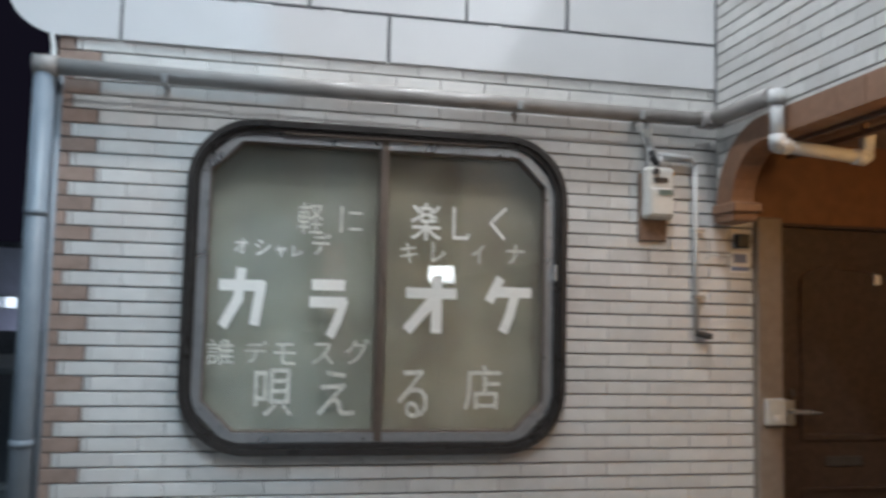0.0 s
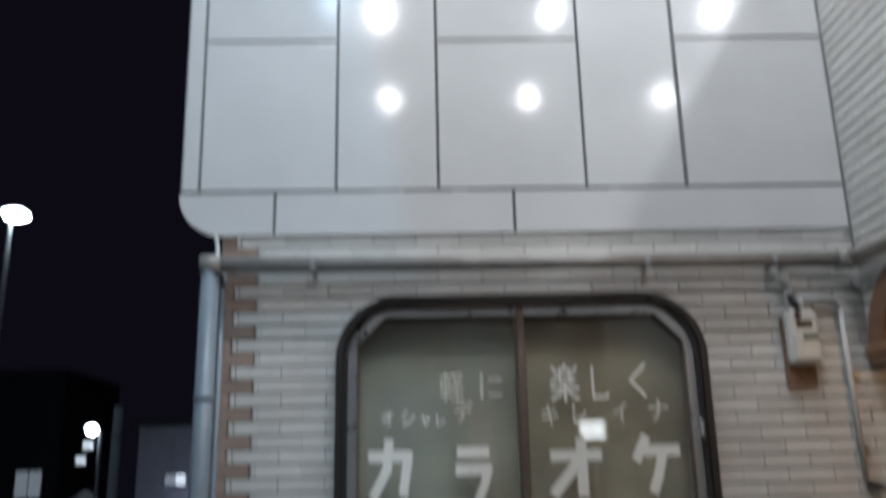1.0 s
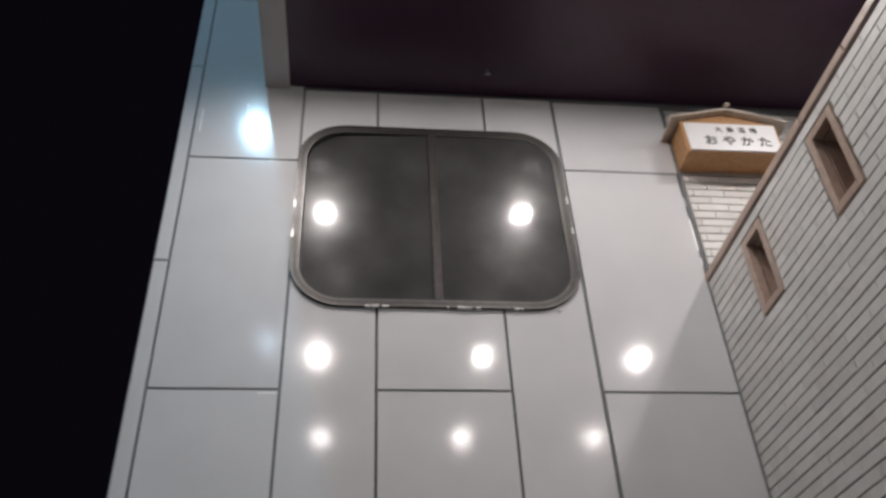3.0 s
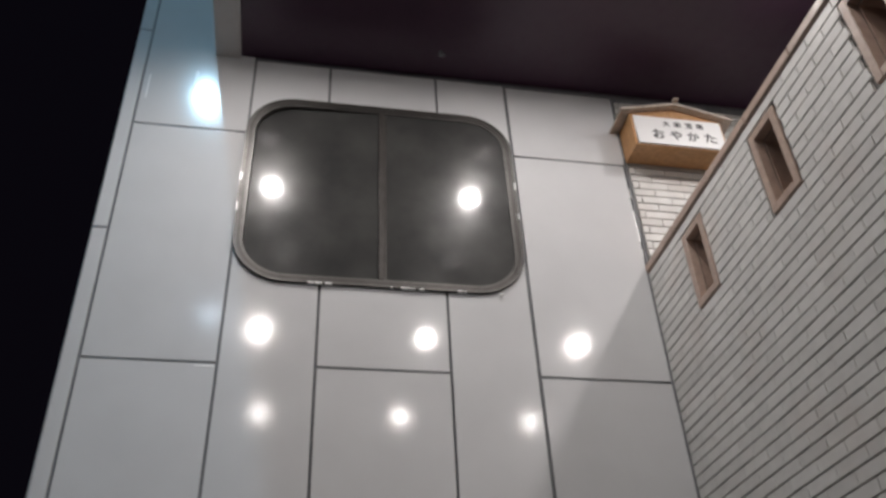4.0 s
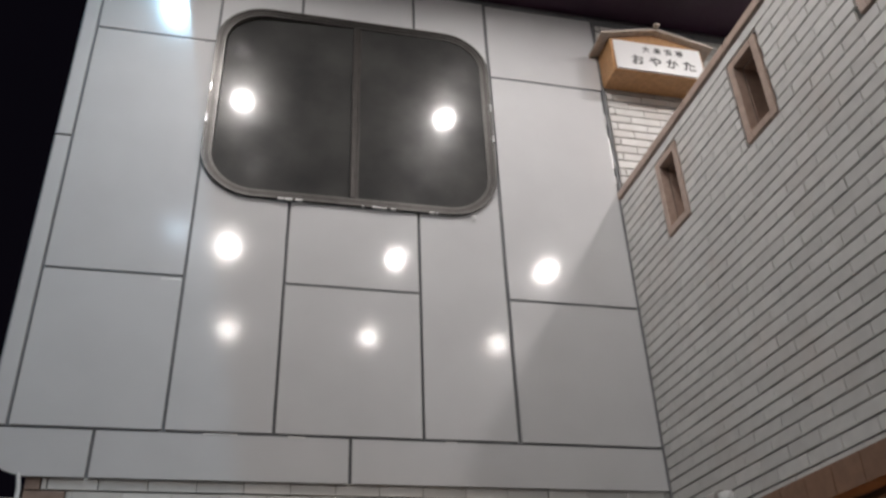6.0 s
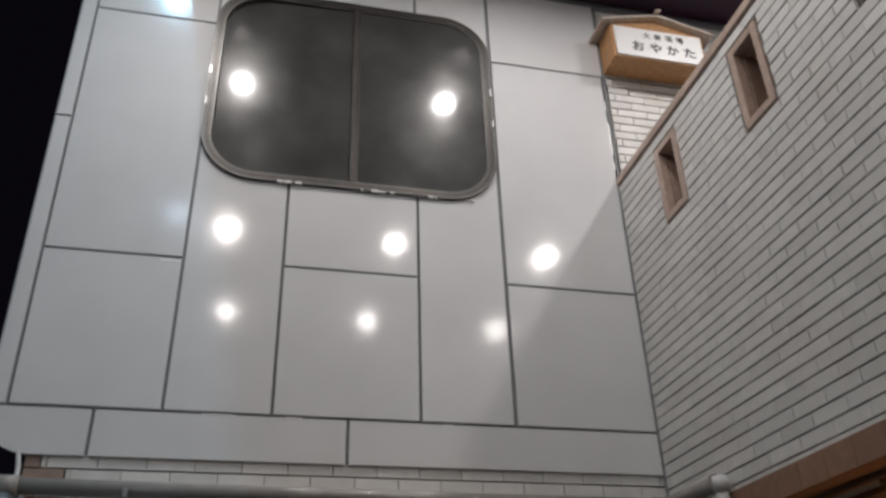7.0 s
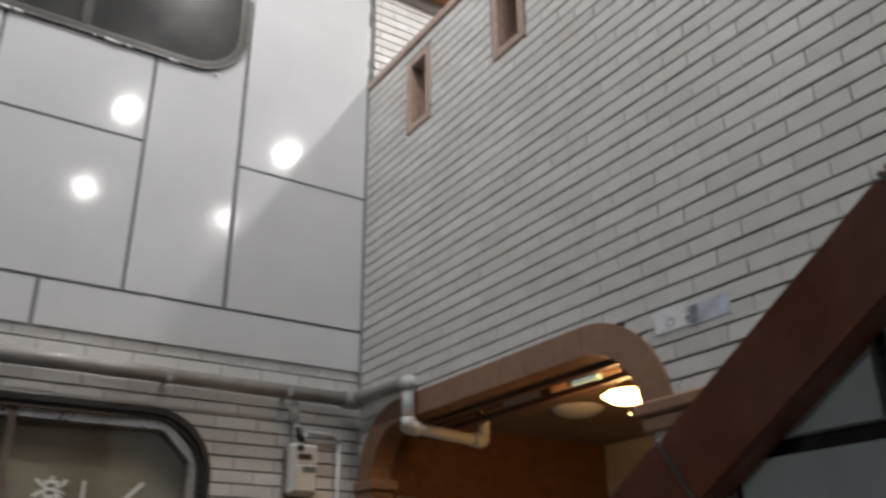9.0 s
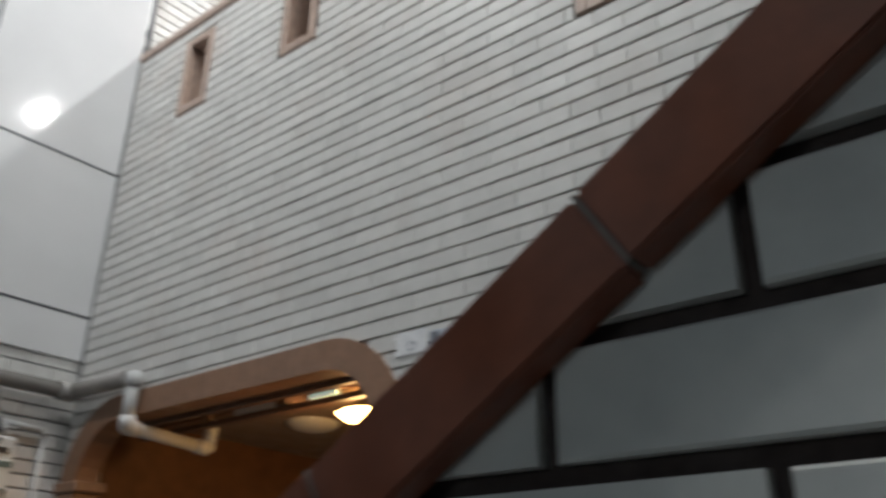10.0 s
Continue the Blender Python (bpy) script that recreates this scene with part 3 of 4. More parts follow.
st = arch_pieces(out_line, in_line, 8)
for k in range(len(st) - 1):
    (oa, ia), (ob_, ib) = st[k], st[k + 1]
    corner = math.dist(oa, ob_) < 0.1
    g = 0.0 if corner else 0.02
    lo = [oa[c] + (ob_[c] - oa[c]) * g for c in (0, 1)]
    li = [ia[c] + (ib[c] - ia[c]) * g for c in (0, 1)]
    bm = bmesh.new()
    loop = [lo, ob_, ib, li]
    vs = [[bm.verts.new((x, p[0], p[1])) for p in loop] for x in (2.138, 2.258)]
    bm.faces.new(vs[0])
    bm.faces.new(vs[1])
    for i in range(4):
        bm.faces.new((vs[0][i], vs[0][(i + 1) % 4], vs[1][(i + 1) % 4], vs[1][i]))
    part("arch_tile", bm, ARCH_TILE, arch)
bm = bmesh.new()
box(bm, 2.120, 2.275, 3.79, 3.995, 2.015, 2.065, 0.008)
box(bm, 2.132, 2.262, 3.82, 3.992, 1.975, 2.016, 0.008)
part("corbel", bm, ARCH_TILE, arch, "stepped brown corbel at the arch foot")
bm = bmesh.new()
box(bm, 2.120, 2.275, 1.60, 1.975, 2.040, 2.088, 0.008)
box(bm, 2.132, 2.262, 1.64, 1.945, 1.985, 2.041, 0.008)
part("corbel", bm, ARCH_TILE, arch, "stepped brown corbel at the arch foot")

alcove_back = solid("wall_alcove", slab(rect(2.37, 5.8, 0, 2.46), [rect(2.50, 3.36, 0, 2.0)], facing_y, 4.02, 4.18), BOARD, "orange-brown boarded wall round the entrance door", "wall", "structure")
alcove_side = solid("wall_alcove_side", boxes((3.97, 4.1, 1.0, 4.02, 0, 2.46), (2.264, 3.97, 1.0, 1.12, 0, 2.46)), PLASTER, "cream plastered side wall of the entrance recess", "wall", "structure")
alcove_ceiling = solid("ceiling", boxes((2.264, 3.97, 1.12, 4.02, 2.425, 2.438)), CEILING, "brown stained ceiling of the entrance recess", "ceiling", "structure")
shutter = thing("shutter_rail", "brown metal shutter rails over the entrance", "rail", at=(0, 0, 0))
part("front_rail", boxes((2.272, 2.300, 1.98, 3.84, 2.300, 2.330), bevel=0.003), RAIL, shutter)
part("rear_rail", boxes((2.432, 2.470, 2.12, 3.84, 2.297, 2.322), bevel=0.003), RAIL, shutter)
for y in (2.30, 3.30):
    part("hanger", boxes((2.438, 2.462, y - 0.012, y + 0.012, 2.322, 2.424)), RAIL, shutter)
part("bracket", boxes((2.42, 2.53, 2.735, 2.80, 2.322, 2.40), bevel=0.004), RAIL, shutter, "brown bracket block on the rail")
part("beam", boxes((2.62, 2.66, 1.14, 4.0, 2.412, 2.424), bevel=0.003), RAIL, shutter, "thin brown ceiling batten")
rail_plate = solid("rail_label", boxes((2.440, 2.446, 2.81, 3.10, 2.3215, 2.352)), PLASTIC, "pale strip fixed on the shutter rail", "label")
tube_lamp = thing("tube_lamp", "short pale green-white tube lamp above the entrance", "lamp", at=(2.545, 2.60, 2.372))
part("tube", rod(bmesh.new(), (0, -0.05, 0), (0, 0.11, 0), 0.014), glowing("tube_glow", (0.75, 1.0, 0.88), 0.25), tube_lamp)
part("holder", boxes((-0.018, 0.018, -0.08, 0.125, 0.0145, 0.053)), RAIL, tube_lamp)

bulb_lamp = thing("wall_lamp", "warm glowing glass lamp hung in the entrance recess", "lamp", at=(2.66, 2.50, 2.397))
part("stem", rod(bmesh.new(), (0, 0, 0.028), (0, 0, -0.07), 0.012), BRONZE, bulb_lamp)
part("cap", rod(bmesh.new(), (0, 0, -0.05), (0, 0, -0.085), 0.035, 0.075), BRONZE, bulb_lamp)
bm = bmesh.new()
rod(bm, (0, 0, -0.090), (0, 0, -0.105), 0.09, 0.115, 18)
rod(bm, (0, 0, -0.105), (0, 0, -0.132), 0.115, 0.075, 18)
part("shade", bm, WARM_GLOW, bulb_lamp, "glowing amber glass shade")
part("finial", ball(rod(bmesh.new(), (0, 0, -0.13), (0, 0, -0.175), 0.002), (0, 0, -0.18), 0.009), GLASS, bulb_lamp, "clear glass drop")
bulb = new("bulb_light", bpy.data.lights.new("bulb_light", "POINT"))
bulb.data.energy, bulb.data.color, bulb.data.shadow_soft_size = BULB_POWER, (1.0, 0.52, 0.20), 0.06
bulb.location = (2.66, 2.50, 2.145)
dome = solid("ceiling_dome", ball(bmesh.new(), (3.05, 3.25, 2.424), 0.14, 0.35, 18), PLASTIC, "round white ceiling dome, unlit, in the recess", "ceiling light", smooth=True)

door = thing("door_1", "dark-stained wooden entrance door, closed, with lever handle", "door", "", "structure")
part("leaf", boxes((2.535, 3.33, 4.045, 4.085, 0.03, 1.985), bevel=0.004), DOOR, door)
for z0, z1, nm in ((0.20, 0.66, "low_moulding"), (0.90, 1.80, "high_moulding")):
    outer = rrect(2.64, 3.23, z0, z1, 0.03, 4) if z0 < 0.5 else [(2.64, z0), (3.23, z0), (3.23, z1 - 0.10)] + [(2.935 + 0.295 * math.cos(radians(a)), z1 - 0.10 + 0.10 * math.sin(radians(a))) for a in range(10, 171, 20)] + [(2.64, z1 - 0.10)]
    mu, mv = 2.935, (z0 + z1) / 2
    inner_loop = [(mu + (u - mu) * 0.90, mv + (v - mv) * 0.94) for u, v in outer]
    part(nm, ring(outer, inner_loop, facing_y, 4.030, 4.05), DOOR, door)
part("letter_plate", boxes((2.78, 2.99, 4.034, 4.046, 0.765, 0.815), bevel=0.003), ALU_DULL, door, "grey metal letter plate")
part("peep_plate", boxes((3.08, 3.115, 4.034, 4.046, 1.70, 1.765), bevel=0.003), ACRYL, door)
part("lock", rod(bmesh.new(), (2.578, 4.046, 1.132), (2.578, 4.02, 1.132), 0.022), ALU_DULL, door)
bm = boxes((2.555, 2.60, 4.028, 4.046, 0.97, 1.10), bevel=0.004)
rod(bm, (2.575, 4.03, 1.045), (2.575, 3.985, 1.045), 0.012)
rod(bm, (2.575, 3.985, 1.045), (2.71, 3.985, 1.04), 0.011, 0.009)
part("handle", bm, ALU, door, "silver lever handle")
part("jamb", boxes((2.505, 2.535, 4.0, 4.12, 0, 1.985), (3.33, 3.36, 4.0, 4.12, 0, 1.985), (2.505, 3.36, 4.0, 4.12, 1.985, 2.0), bevel=0.003), DOOR, door)
post = solid("door_post", boxes((2.362, 2.50, 3.975, 4.10, 0, 2.02), bevel=0.006), POST, "grey-brown post beside the entrance door", "post", "structure")
intercom = thing("intercom", "small cream intercom box on the door post", "intercom", at=(2.445, 3.975, 1.047))
part("case", boxes((-0.055, 0.055, -0.028, 0, -0.065, 0.065), bevel=0.006), PLASTIC, intercom)
part("button", boxes((-0.018, 0.018, -0.033, -0.027, -0.045, -0.015), bevel=0.003), ACRYL, intercom)
sticker = thing("wall_sticker", "small white sticker with bluish print on the tiles", "sticker", at=(2.285, 4.012, 1.785))
part("sheet", boxes((-0.055, 0.055, -0.003, 0, -0.05, 0.06)), ACRYL, sticker)
part("print", boxes((-0.035, 0.035, -0.0045, -0.002, 0.0, 0.045), (-0.05, 0.05, -0.0045, -0.002, -0.04, -0.02)), material("blue_print", (0.22, 0.27, 0.42), 0.6), sticker)
switch = solid("switch_box", boxes((2.25, 2.32, 3.97, 4.012, 1.86, 1.93), bevel=0.006), BLACK, "small black outdoor socket under the corbel", "socket")
NOTICE = material("white_notice_sheet", (0.80, 0.81, 0.83), 0.5, grain=0.08, scale=40)
NOTICE_BLUE = material("faded_blue_notice_sheet", (0.50, 0.54, 0.62), 0.5, grain=0.25, scale=14, stain=0.6, stain_scale=16, stain_colour=(0.70, 0.72, 0.76))
FADED = material("faded_grey_print", (0.50, 0.52, 0.56), 0.6, grain=0.2, scale=60)
SMUDGE = material("dark_grey_print", (0.20, 0.21, 0.24), 0.6, grain=0.4, scale=30)
plain = thing("wall_notice", "small white notice with a faint round print stuck on the tiles", "notice", "notices by the arch", at=(2.1475, 1.784, 2.343))
part("sheet", boxes((-0.003, 0, -0.068, 0.068, -0.041, 0.041), bevel=0.001), NOTICE, plain)
part("print", ring(rrect(-0.022, 0.018, -0.030, 0.004, 0.016, 5), rrect(-0.014, 0.010, -0.023, -0.003, 0.009, 5), facing_x, -0.0042, -0.002), FADED, plain, "faint grey round print")
part("tape", boxes((-0.0045, -0.002, 0.045, 0.078, 0.018, 0.030)), ACRYL, plain)
blue = thing("wall_notice", "faded blue-white printed notice stuck on the tiles", "notice", "notices by the arch", at=(2.1475, 1.6195, 2.331))
part("sheet", boxes((-0.003, 0, -0.084, 0.084, -0.035, 0.035), bevel=0.001), NOTICE_BLUE, blue)
part("print", boxes((-0.0042, -0.002, 0.046, 0.078, -0.028, 0.030)), SMUDGE, blue, "dark grey printed block")

# ---- pipes ----
drain = thing("drain_pipe", "weathered grey-white plastic drain pipe along the wall", "pipe", at=(0, 0, 0))
PY = 3.935
part("long_run", rod(bmesh.new(), (-0.99, PY, 2.505), (2.04, PY, 2.485), 0.037, None, 20), PVC_OLD, drain, "", True)
part("end_elbow", ball(rod(bmesh.new(), (-1.055, PY, 2.505), (-0.96, PY, 2.505), 0.046, None, 20), (-1.012, PY, 2.50), 0.046), PVC_OLD, drain, "", True)
part("corner_elbow", ball(rod(rod(bmesh.new(), (2.02, PY, 2.485), (2.085, PY, 2.484), 0.046, None, 18), (2.085, PY, 2.484), (2.085, PY - 0.07, 2.483), 0.046, None, 18), (2.085, PY, 2.484), 0.047), PVC_OLD, drain, "", True)
part("side_run", rod(bmesh.new(), (2.085, PY - 0.05, 2.483), (2.085, 3.42, 2.478), 0.040, None, 18), PVC_OLD, drain, "", True)
part("drop", tube(bmesh.new(), [(2.095, 3.43, 2.478), (2.095, 3.40, 2.476), (2.100, 3.40, 2.255), (2.50, 3.40, 2.228), (2.535, 3.40, 2.235), (2.545, 3.39, 2.36)], 0.030, 16), PVC, drain, "", True)
for p, q in (((2.096, 3.40, 2.50), (2.096, 3.40, 2.43)), ((2.10, 3.40, 2.30), (2.10, 3.40, 2.24)), ((2.10, 3.40, 2.255), (2.15, 3.40, 2.252)), ((2.47, 3.40, 2.23), (2.53, 3.40, 2.226))):
    part("collar", rod(bmesh.new(), p, q, 0.036, None, 16), PVC, drain, "", True)
for x in (-0.52, 1.085, 1.70):
    part("bracket", boxes((x - 0.012, x + 0.012, PY - 0.040, 4.03, 2.458, 2.464), (x - 0.012, x + 0.012, PY - 0.043, PY - 0.039, 2.458, 2.50), bevel=0.002), STEEL, drain)
down = thing("down_pipe", "grey plastic downpipe at the corner of the wall", "pipe", at=(-1.012, 3.945, 0))
part("pipe", rod(bmesh.new(), (0, 0, 0), (0, 0, 2.50), 0.044, None, 20), PVC_GREY, down, "", True)
for z in (1.86, 0.90):
    part("clip", rod(bmesh.new(), (0, 0, z), (0, 0, z + 0.03), 0.048, None, 20), PVC_GREY, down, "grey pipe clip", True)
part("back_pipe", rod(bmesh.new(), (0.047, 0.06, 0), (0.047, 0.06, 2.52), 0.014, None, 10), PVC_GREY, down, "thin grey conduit", True)
hanger = solid("panel_flashing", rod(rod(bmesh.new(), (-1.020, 4.015, 2.70), (-0.995, 3.985, 2.60), 0.010), (-0.995, 3.985, 2.60), (-0.985, 3.95, 2.54), 0.010), PVC, "white drip tube under the panel corner", "pipe")

# ---- meter and conduits ----
meter = thing("electric_meter", "grey-white electric meter on a brown backing board", "electric meter", at=(1.815, 4.012, 2.110))
part("backing", boxes((-0.085, 0.060, -0.018, 0, -0.235, 0.10), bevel=0.004), RUST, meter, "brown wooden backing board")
bm = boxes((-0.078, 0.072, -0.085, -0.018, -0.13, 0.125), bevel=0.016)
part("case", bm, PLASTIC, meter)
part("cover", boxes((-0.066, 0.060, -0.10, -0.084, -0.118, 0.02), bevel=0.01), PLASTIC, meter)
part("dial_window", boxes((-0.040, 0.035, -0.092, -0.083, 0.045, 0.072), bevel=0.002), BLACK, meter, "dark counter window")
part("nameplate", boxes((-0.02, 0.052, -0.104, -0.099, -0.018, 0.010)), material("grey_green_label", (0.12, 0.16, 0.14), 0.5), meter, "dark green label")
part("lens", rod(bmesh.new(), (-0.03, -0.083, 0.10), (-0.03, -0.096, 0.10), 0.017), BLACK, meter)
feed = thing("cable_feed", "white cable fittings and conduit above the meter", "conduit", at=(0, 0, 0))
part("joint", tube(bmesh.new(), [(1.750, 3.95, 2.51), (1.750, 3.955, 2.40), (1.772, 3.965, 2.34), (1.775, 3.97, 2.22)], 0.018), PVC, feed, "", True)
part("joint_band", rod(bmesh.new(), (1.750, 3.95, 2.42), (1.750, 3.955, 2.38), 0.027), PLASTIC, feed)
part("cable", tube(bmesh.new(), [(1.774, 3.955, 2.315), (1.779, 3.948, 2.28), (1.805, 3.948, 2.250)], 0.017, 10), BLACK, feed, "black cable")
part("arm", tube(bmesh.new(), [(1.822, 3.96, 2.23), (1.822, 3.96, 2.300), (1.99, 3.965, 2.292), (2.025, 3.985, 2.265), (2.035, 3.995, 1.44)], 0.013, 8), PVC, feed, "", True)
for z in (1.93, 1.60):
    part("strap", boxes((2.02, 2.075, 3.978, 4.012, z, z + 0.014)), STEEL, feed)
part("end_cap", rod(ball(bmesh.new(), (2.080, 3.98, 1.412), 0.024, 0.6), (2.035, 3.99, 1.428), (2.105, 3.97, 1.412), 0.016), BRONZE, feed, "dark pipe end")
part("thin_wire", tube(bmesh.new(), [(2.10, 4.0, 1.80), (2.11, 3.998, 1.82), (2.24, 3.998, 1.82)], 0.006, 6), PLASTIC, feed)

# ---- hanging sign ----
sign = thing("roofed_sign", "small wooden roofed signboard with white face and black brush lettering", "sign", at=(2.515, 4.0, 5.575))
part("box", boxes((-0.345, 0.345, -0.205, -0.004, -0.14, 0.155), bevel=0.004), WOOD, sign)
part("face", boxes((-0.325, 0.325, -0.218, -0.203, -0.128, 0.130), bevel=0.002), ACRYL, sign, "white acrylic sign face")
bm = bmesh.new()
gable = [(-0.345, 0.155), (0.345, 0.155), (0.0, 0.238)]
slab(gable, [], facing_y, -0.20, -0.01, bm)
part("gable", bm, WOOD, sign)
for s in (-1, 1):
    bm = bmesh.new()
    slab([(s * 0.0, 0.240), (s * 0.42, 0.140), (s * 0.42, 0.156), (s * 0.0, 0.262)], [], facing_y, -0.250, -0.004, bm)
    part("roof_board", bm, WOOD_PALE, sign, "pale weathered roof board")
part("ridge", boxes((-0.02, 0.02, -0.29, -0.004, 0.255, 0.272), bevel=0.004), WOOD_PALE, sign)
for i, ch in enumerate("大衆酒場"):
    letter(ch, -0.09 + i * 0.083, 0.070, 0.055, 0.055, sign, INK, -0.2185, 0.01)
for i, ch in enumerate("おやかた"):
    letter(ch, -0.165 + i * 0.128, -0.035, 0.088, 0.085, sign, INK, -0.2185, 0.02)

# ---- stair wall beside the viewer ----
SLOPE = math.tan(radians(32.9))
FACE_X, COPE_X = 0.458, 0.440
STAIR_PITCH, STAIR_LONG = 0.0608, 0.196


def cope_z(y):
    return 1.668 - SLOPE * (y - 0.175)


stair_wall = solid("stair_wall", slab([(-0.75, 0), (1.10, 0), (1.10, cope_z(1.10) - 0.046), (-0.75, cope_z(-0.75) - 0.046)], [], facing_x, FACE_X + 0.008, FACE_X + 0.16), MORTAR_DARK,
                   "stair parapet clad in grey-white tiles under a sloping brown coping", "stair wall", "structure")
along = Vector((0, -math.cos(radians(32.9)), math.sin(radians(32.9))))
down_dir = Vector((0, -math.sin(radians(32.9)), -math.cos(radians(32.9))))
first = Vector((0, 0.175, cope_z(0.175)))
LENGTH = 0.200
for k in range(-5, 6):
    a = first + along * (LENGTH * k + 0.0016)
    b = first + along * (LENGTH * (k + 1) - 0.0016)
    if b.y < -0.78 or a.y > 1.1:
        continue
    bm = bmesh.new()
    step = down_dir * (0.0015 * (k % 2))
    # a corner tile with a lip that hangs over the wall's face
    lip = [(COPE_X, 0), (FACE_X + 0.19, 0), (FACE_X + 0.19, 0.030), (COPE_X + 0.020, 0.030), (COPE_X + 0.020, 0.048), (COPE_X, 0.048)]
    vs = []
    for end in (a + step, b + step):
        pts = [end + down_dir * d for x, d in lip]
        vs.append([bm.verts.new((x, p.y, p.z)) for (x, d), p in zip(lip, pts)])
    bm.faces.new(vs[0])
    bm.faces.new(vs[1])
    for i in range(6):
        bm.faces.new((vs[0][i], vs[0][(i + 1) % 6], vs[1][(i + 1) % 6], vs[1][i]))
    bmesh.ops.bevel(bm, geom=list(bm.edges), offset=0.002, segments=2, affect="EDGES")
    part("coping_tile", bm, COPING, stair_wall)
    j = first + along * (LENGTH * k)
    bm = bmesh.new()
    loop = [j - along * 0.0014, j + along * 0.0014, j + along * 0.0014 + down_dir * 0.047, j - along * 0.0014 + down_dir * 0.047]
    vs = [[bm.verts.new((x, p.y, p.z)) for p in loop] for x in (COPE_X + 0.0016, COPE_X + 0.019)]
    bm.faces.new(vs[0])
    bm.faces.new(vs[1])
    for i in range(4):
        bm.faces.new((vs[0][i], vs[0][(i + 1) % 4], vs[1][(i + 1) % 4], vs[1][i]))
    part("coping_joint", bm, COPE_JOINT, stair_wall)
bm = bmesh.new()
a, b = first - along * 0.95, first + along * 1.10
loop = [a + down_dir * 0.0305, b + down_dir * 0.0305, b + down_dir * 0.040, a + down_dir * 0.040]
vs = [[bm.verts.new((x, p.y, p.z)) for p in loop] for x in (COPE_X + 0.0225, FACE_X + 0.17)]
bm.faces.new(vs[0])
bm.faces.new(vs[1])
for i in range(4):
    bm.faces.new((vs[0][i], vs[0][(i + 1) % 4], vs[1][(i + 1) % 4], vs[1][i]))
part("mortar_bed", bm, MORTAR_DARK, stair_wall, "dark mortar bed under the coping")

# ---- forecourt and street ----
pavement = solid("pavement", boxes((-3.2, 5.8, -7.0, 4.19, -0.02, 0.02), (-3.2, -0.95, 4.19, 7.5, -0.02, 0.02)), PAVING, "dark weathered forecourt paving", "pavement", "structure")
kerb = solid("kerb", boxes((-3.35, -3.2, -7.0, 7.65, -0.02, 0.05), (-3.2, -0.95, 7.5, 7.65, -0.02, 0.05), bevel=0.01), CONCRETE, "concrete kerb edging the forecourt", "kerb", "structure")


def street_lamp(x, y, z, base, group="street lamps"):
    t = thing("street_lamp", "steel post of a street lamp or added fill, switched on, with cool white head", "street lamp", group, at=(*base, 0))
    hx, hy = x - base[0], y - base[1]
    part("pole", rod(bmesh.new(), (0, 0, 0), (0, 0, z + 0.05), 0.07, 0.045), STEEL, t)
    part("arm", rod(bmesh.new(), (0, 0, z + 0.05), (hx, hy, z + 0.12), 0.035), STEEL, t)
    part("head", boxes((hx - 0.28, hx + 0.28, hy - 0.16, hy + 0.16, z + 0.06, z + 0.15), bevel=0.03), STEEL, t)
    return t, hx, hy


# the first post only carries the added low fill
for x, y, z, base in ((-7.5, 0.8, 3.06, (-8.1, 0.6)), (-1.42, -0.2, 9.96, (-3.6, -0.4)), (-1.62, -5.6, 9.88, (-3.7, -5.8)), (-9.05, 17.85, 7.25, (-9.2, 17.95)), (-15.3, 35.1, 3.65, (-15.6, 35.4))):
    t, hx, hy = street_lamp(x, y, z, base)
    part("lamp_glass", ball(bmesh.new(), (hx, hy, z + 0.06), 0.07 if z > 8 else 0.30, 0.4, 14), COOL_GLOW, t, "glowing cool white lamp glass", True)
yard_lamp = thing("yard_lamp", "bright white yard lamp on a short bracketed post", "lamp", at=(-8.92, 23.5, 0))
part("post", rod(bmesh.new(), (0, 0, 0), (0, 0, 2.9), 0.05), STEEL, yard_lamp)
part("lamp", ball(bmesh.new(), (-0.25, 0, 2.95), 0.18, 0.7, 14), COOL_GLOW, yard_lamp, "glowing lamp head", True)
part("lower_lamp", boxes((-0.42, -0.22, -0.1, 0.1, 2.45, 2.62)), LIT_WINDOW, yard_lamp)
part("lower_lamp", boxes((-0.58, -0.38, -0.1, 0.1, 2.05, 2.22)), LIT_WINDOW, yard_lamp)

shed = thing("lit_kiosk", "small dark kiosk with a lit front across the road", "kiosk", at=(-9.25, 23.2, 0))
shed.scale = (0.72, 0.8, 0.64)
part("body", boxes((-0.7, 0.6, 0, 1.2, 0, 1.45), bevel=0.02), DARK_ROOF, shed)
part("eave", boxes((-0.75, 0.65, -0.12, 1.3, 1.45, 1.56), bevel=0.02), WHITE_POST, shed)
bm = bmesh.new()
bmesh.ops.create_cone(bm, cap_ends=True, segments=4, radius1=0.75, radius2=0.05, depth=0.55, matrix=Matrix.Translation((-0.05, 0.6, 1.835)) @ pose(0, 0, 0, 0, 0, 45))
part("roof", bm, CONCRETE, shed)
for x, z0, z1 in ((-0.35, 0.9, 1.3), (-0.02, 0.9, 1.3), (-0.25, 0.45, 0.85)):
    part("lit_front", boxes((x, x + 0.28, -0.02, 0.0, z0, z1)), LIT_WINDOW, shed, "lit front panel")

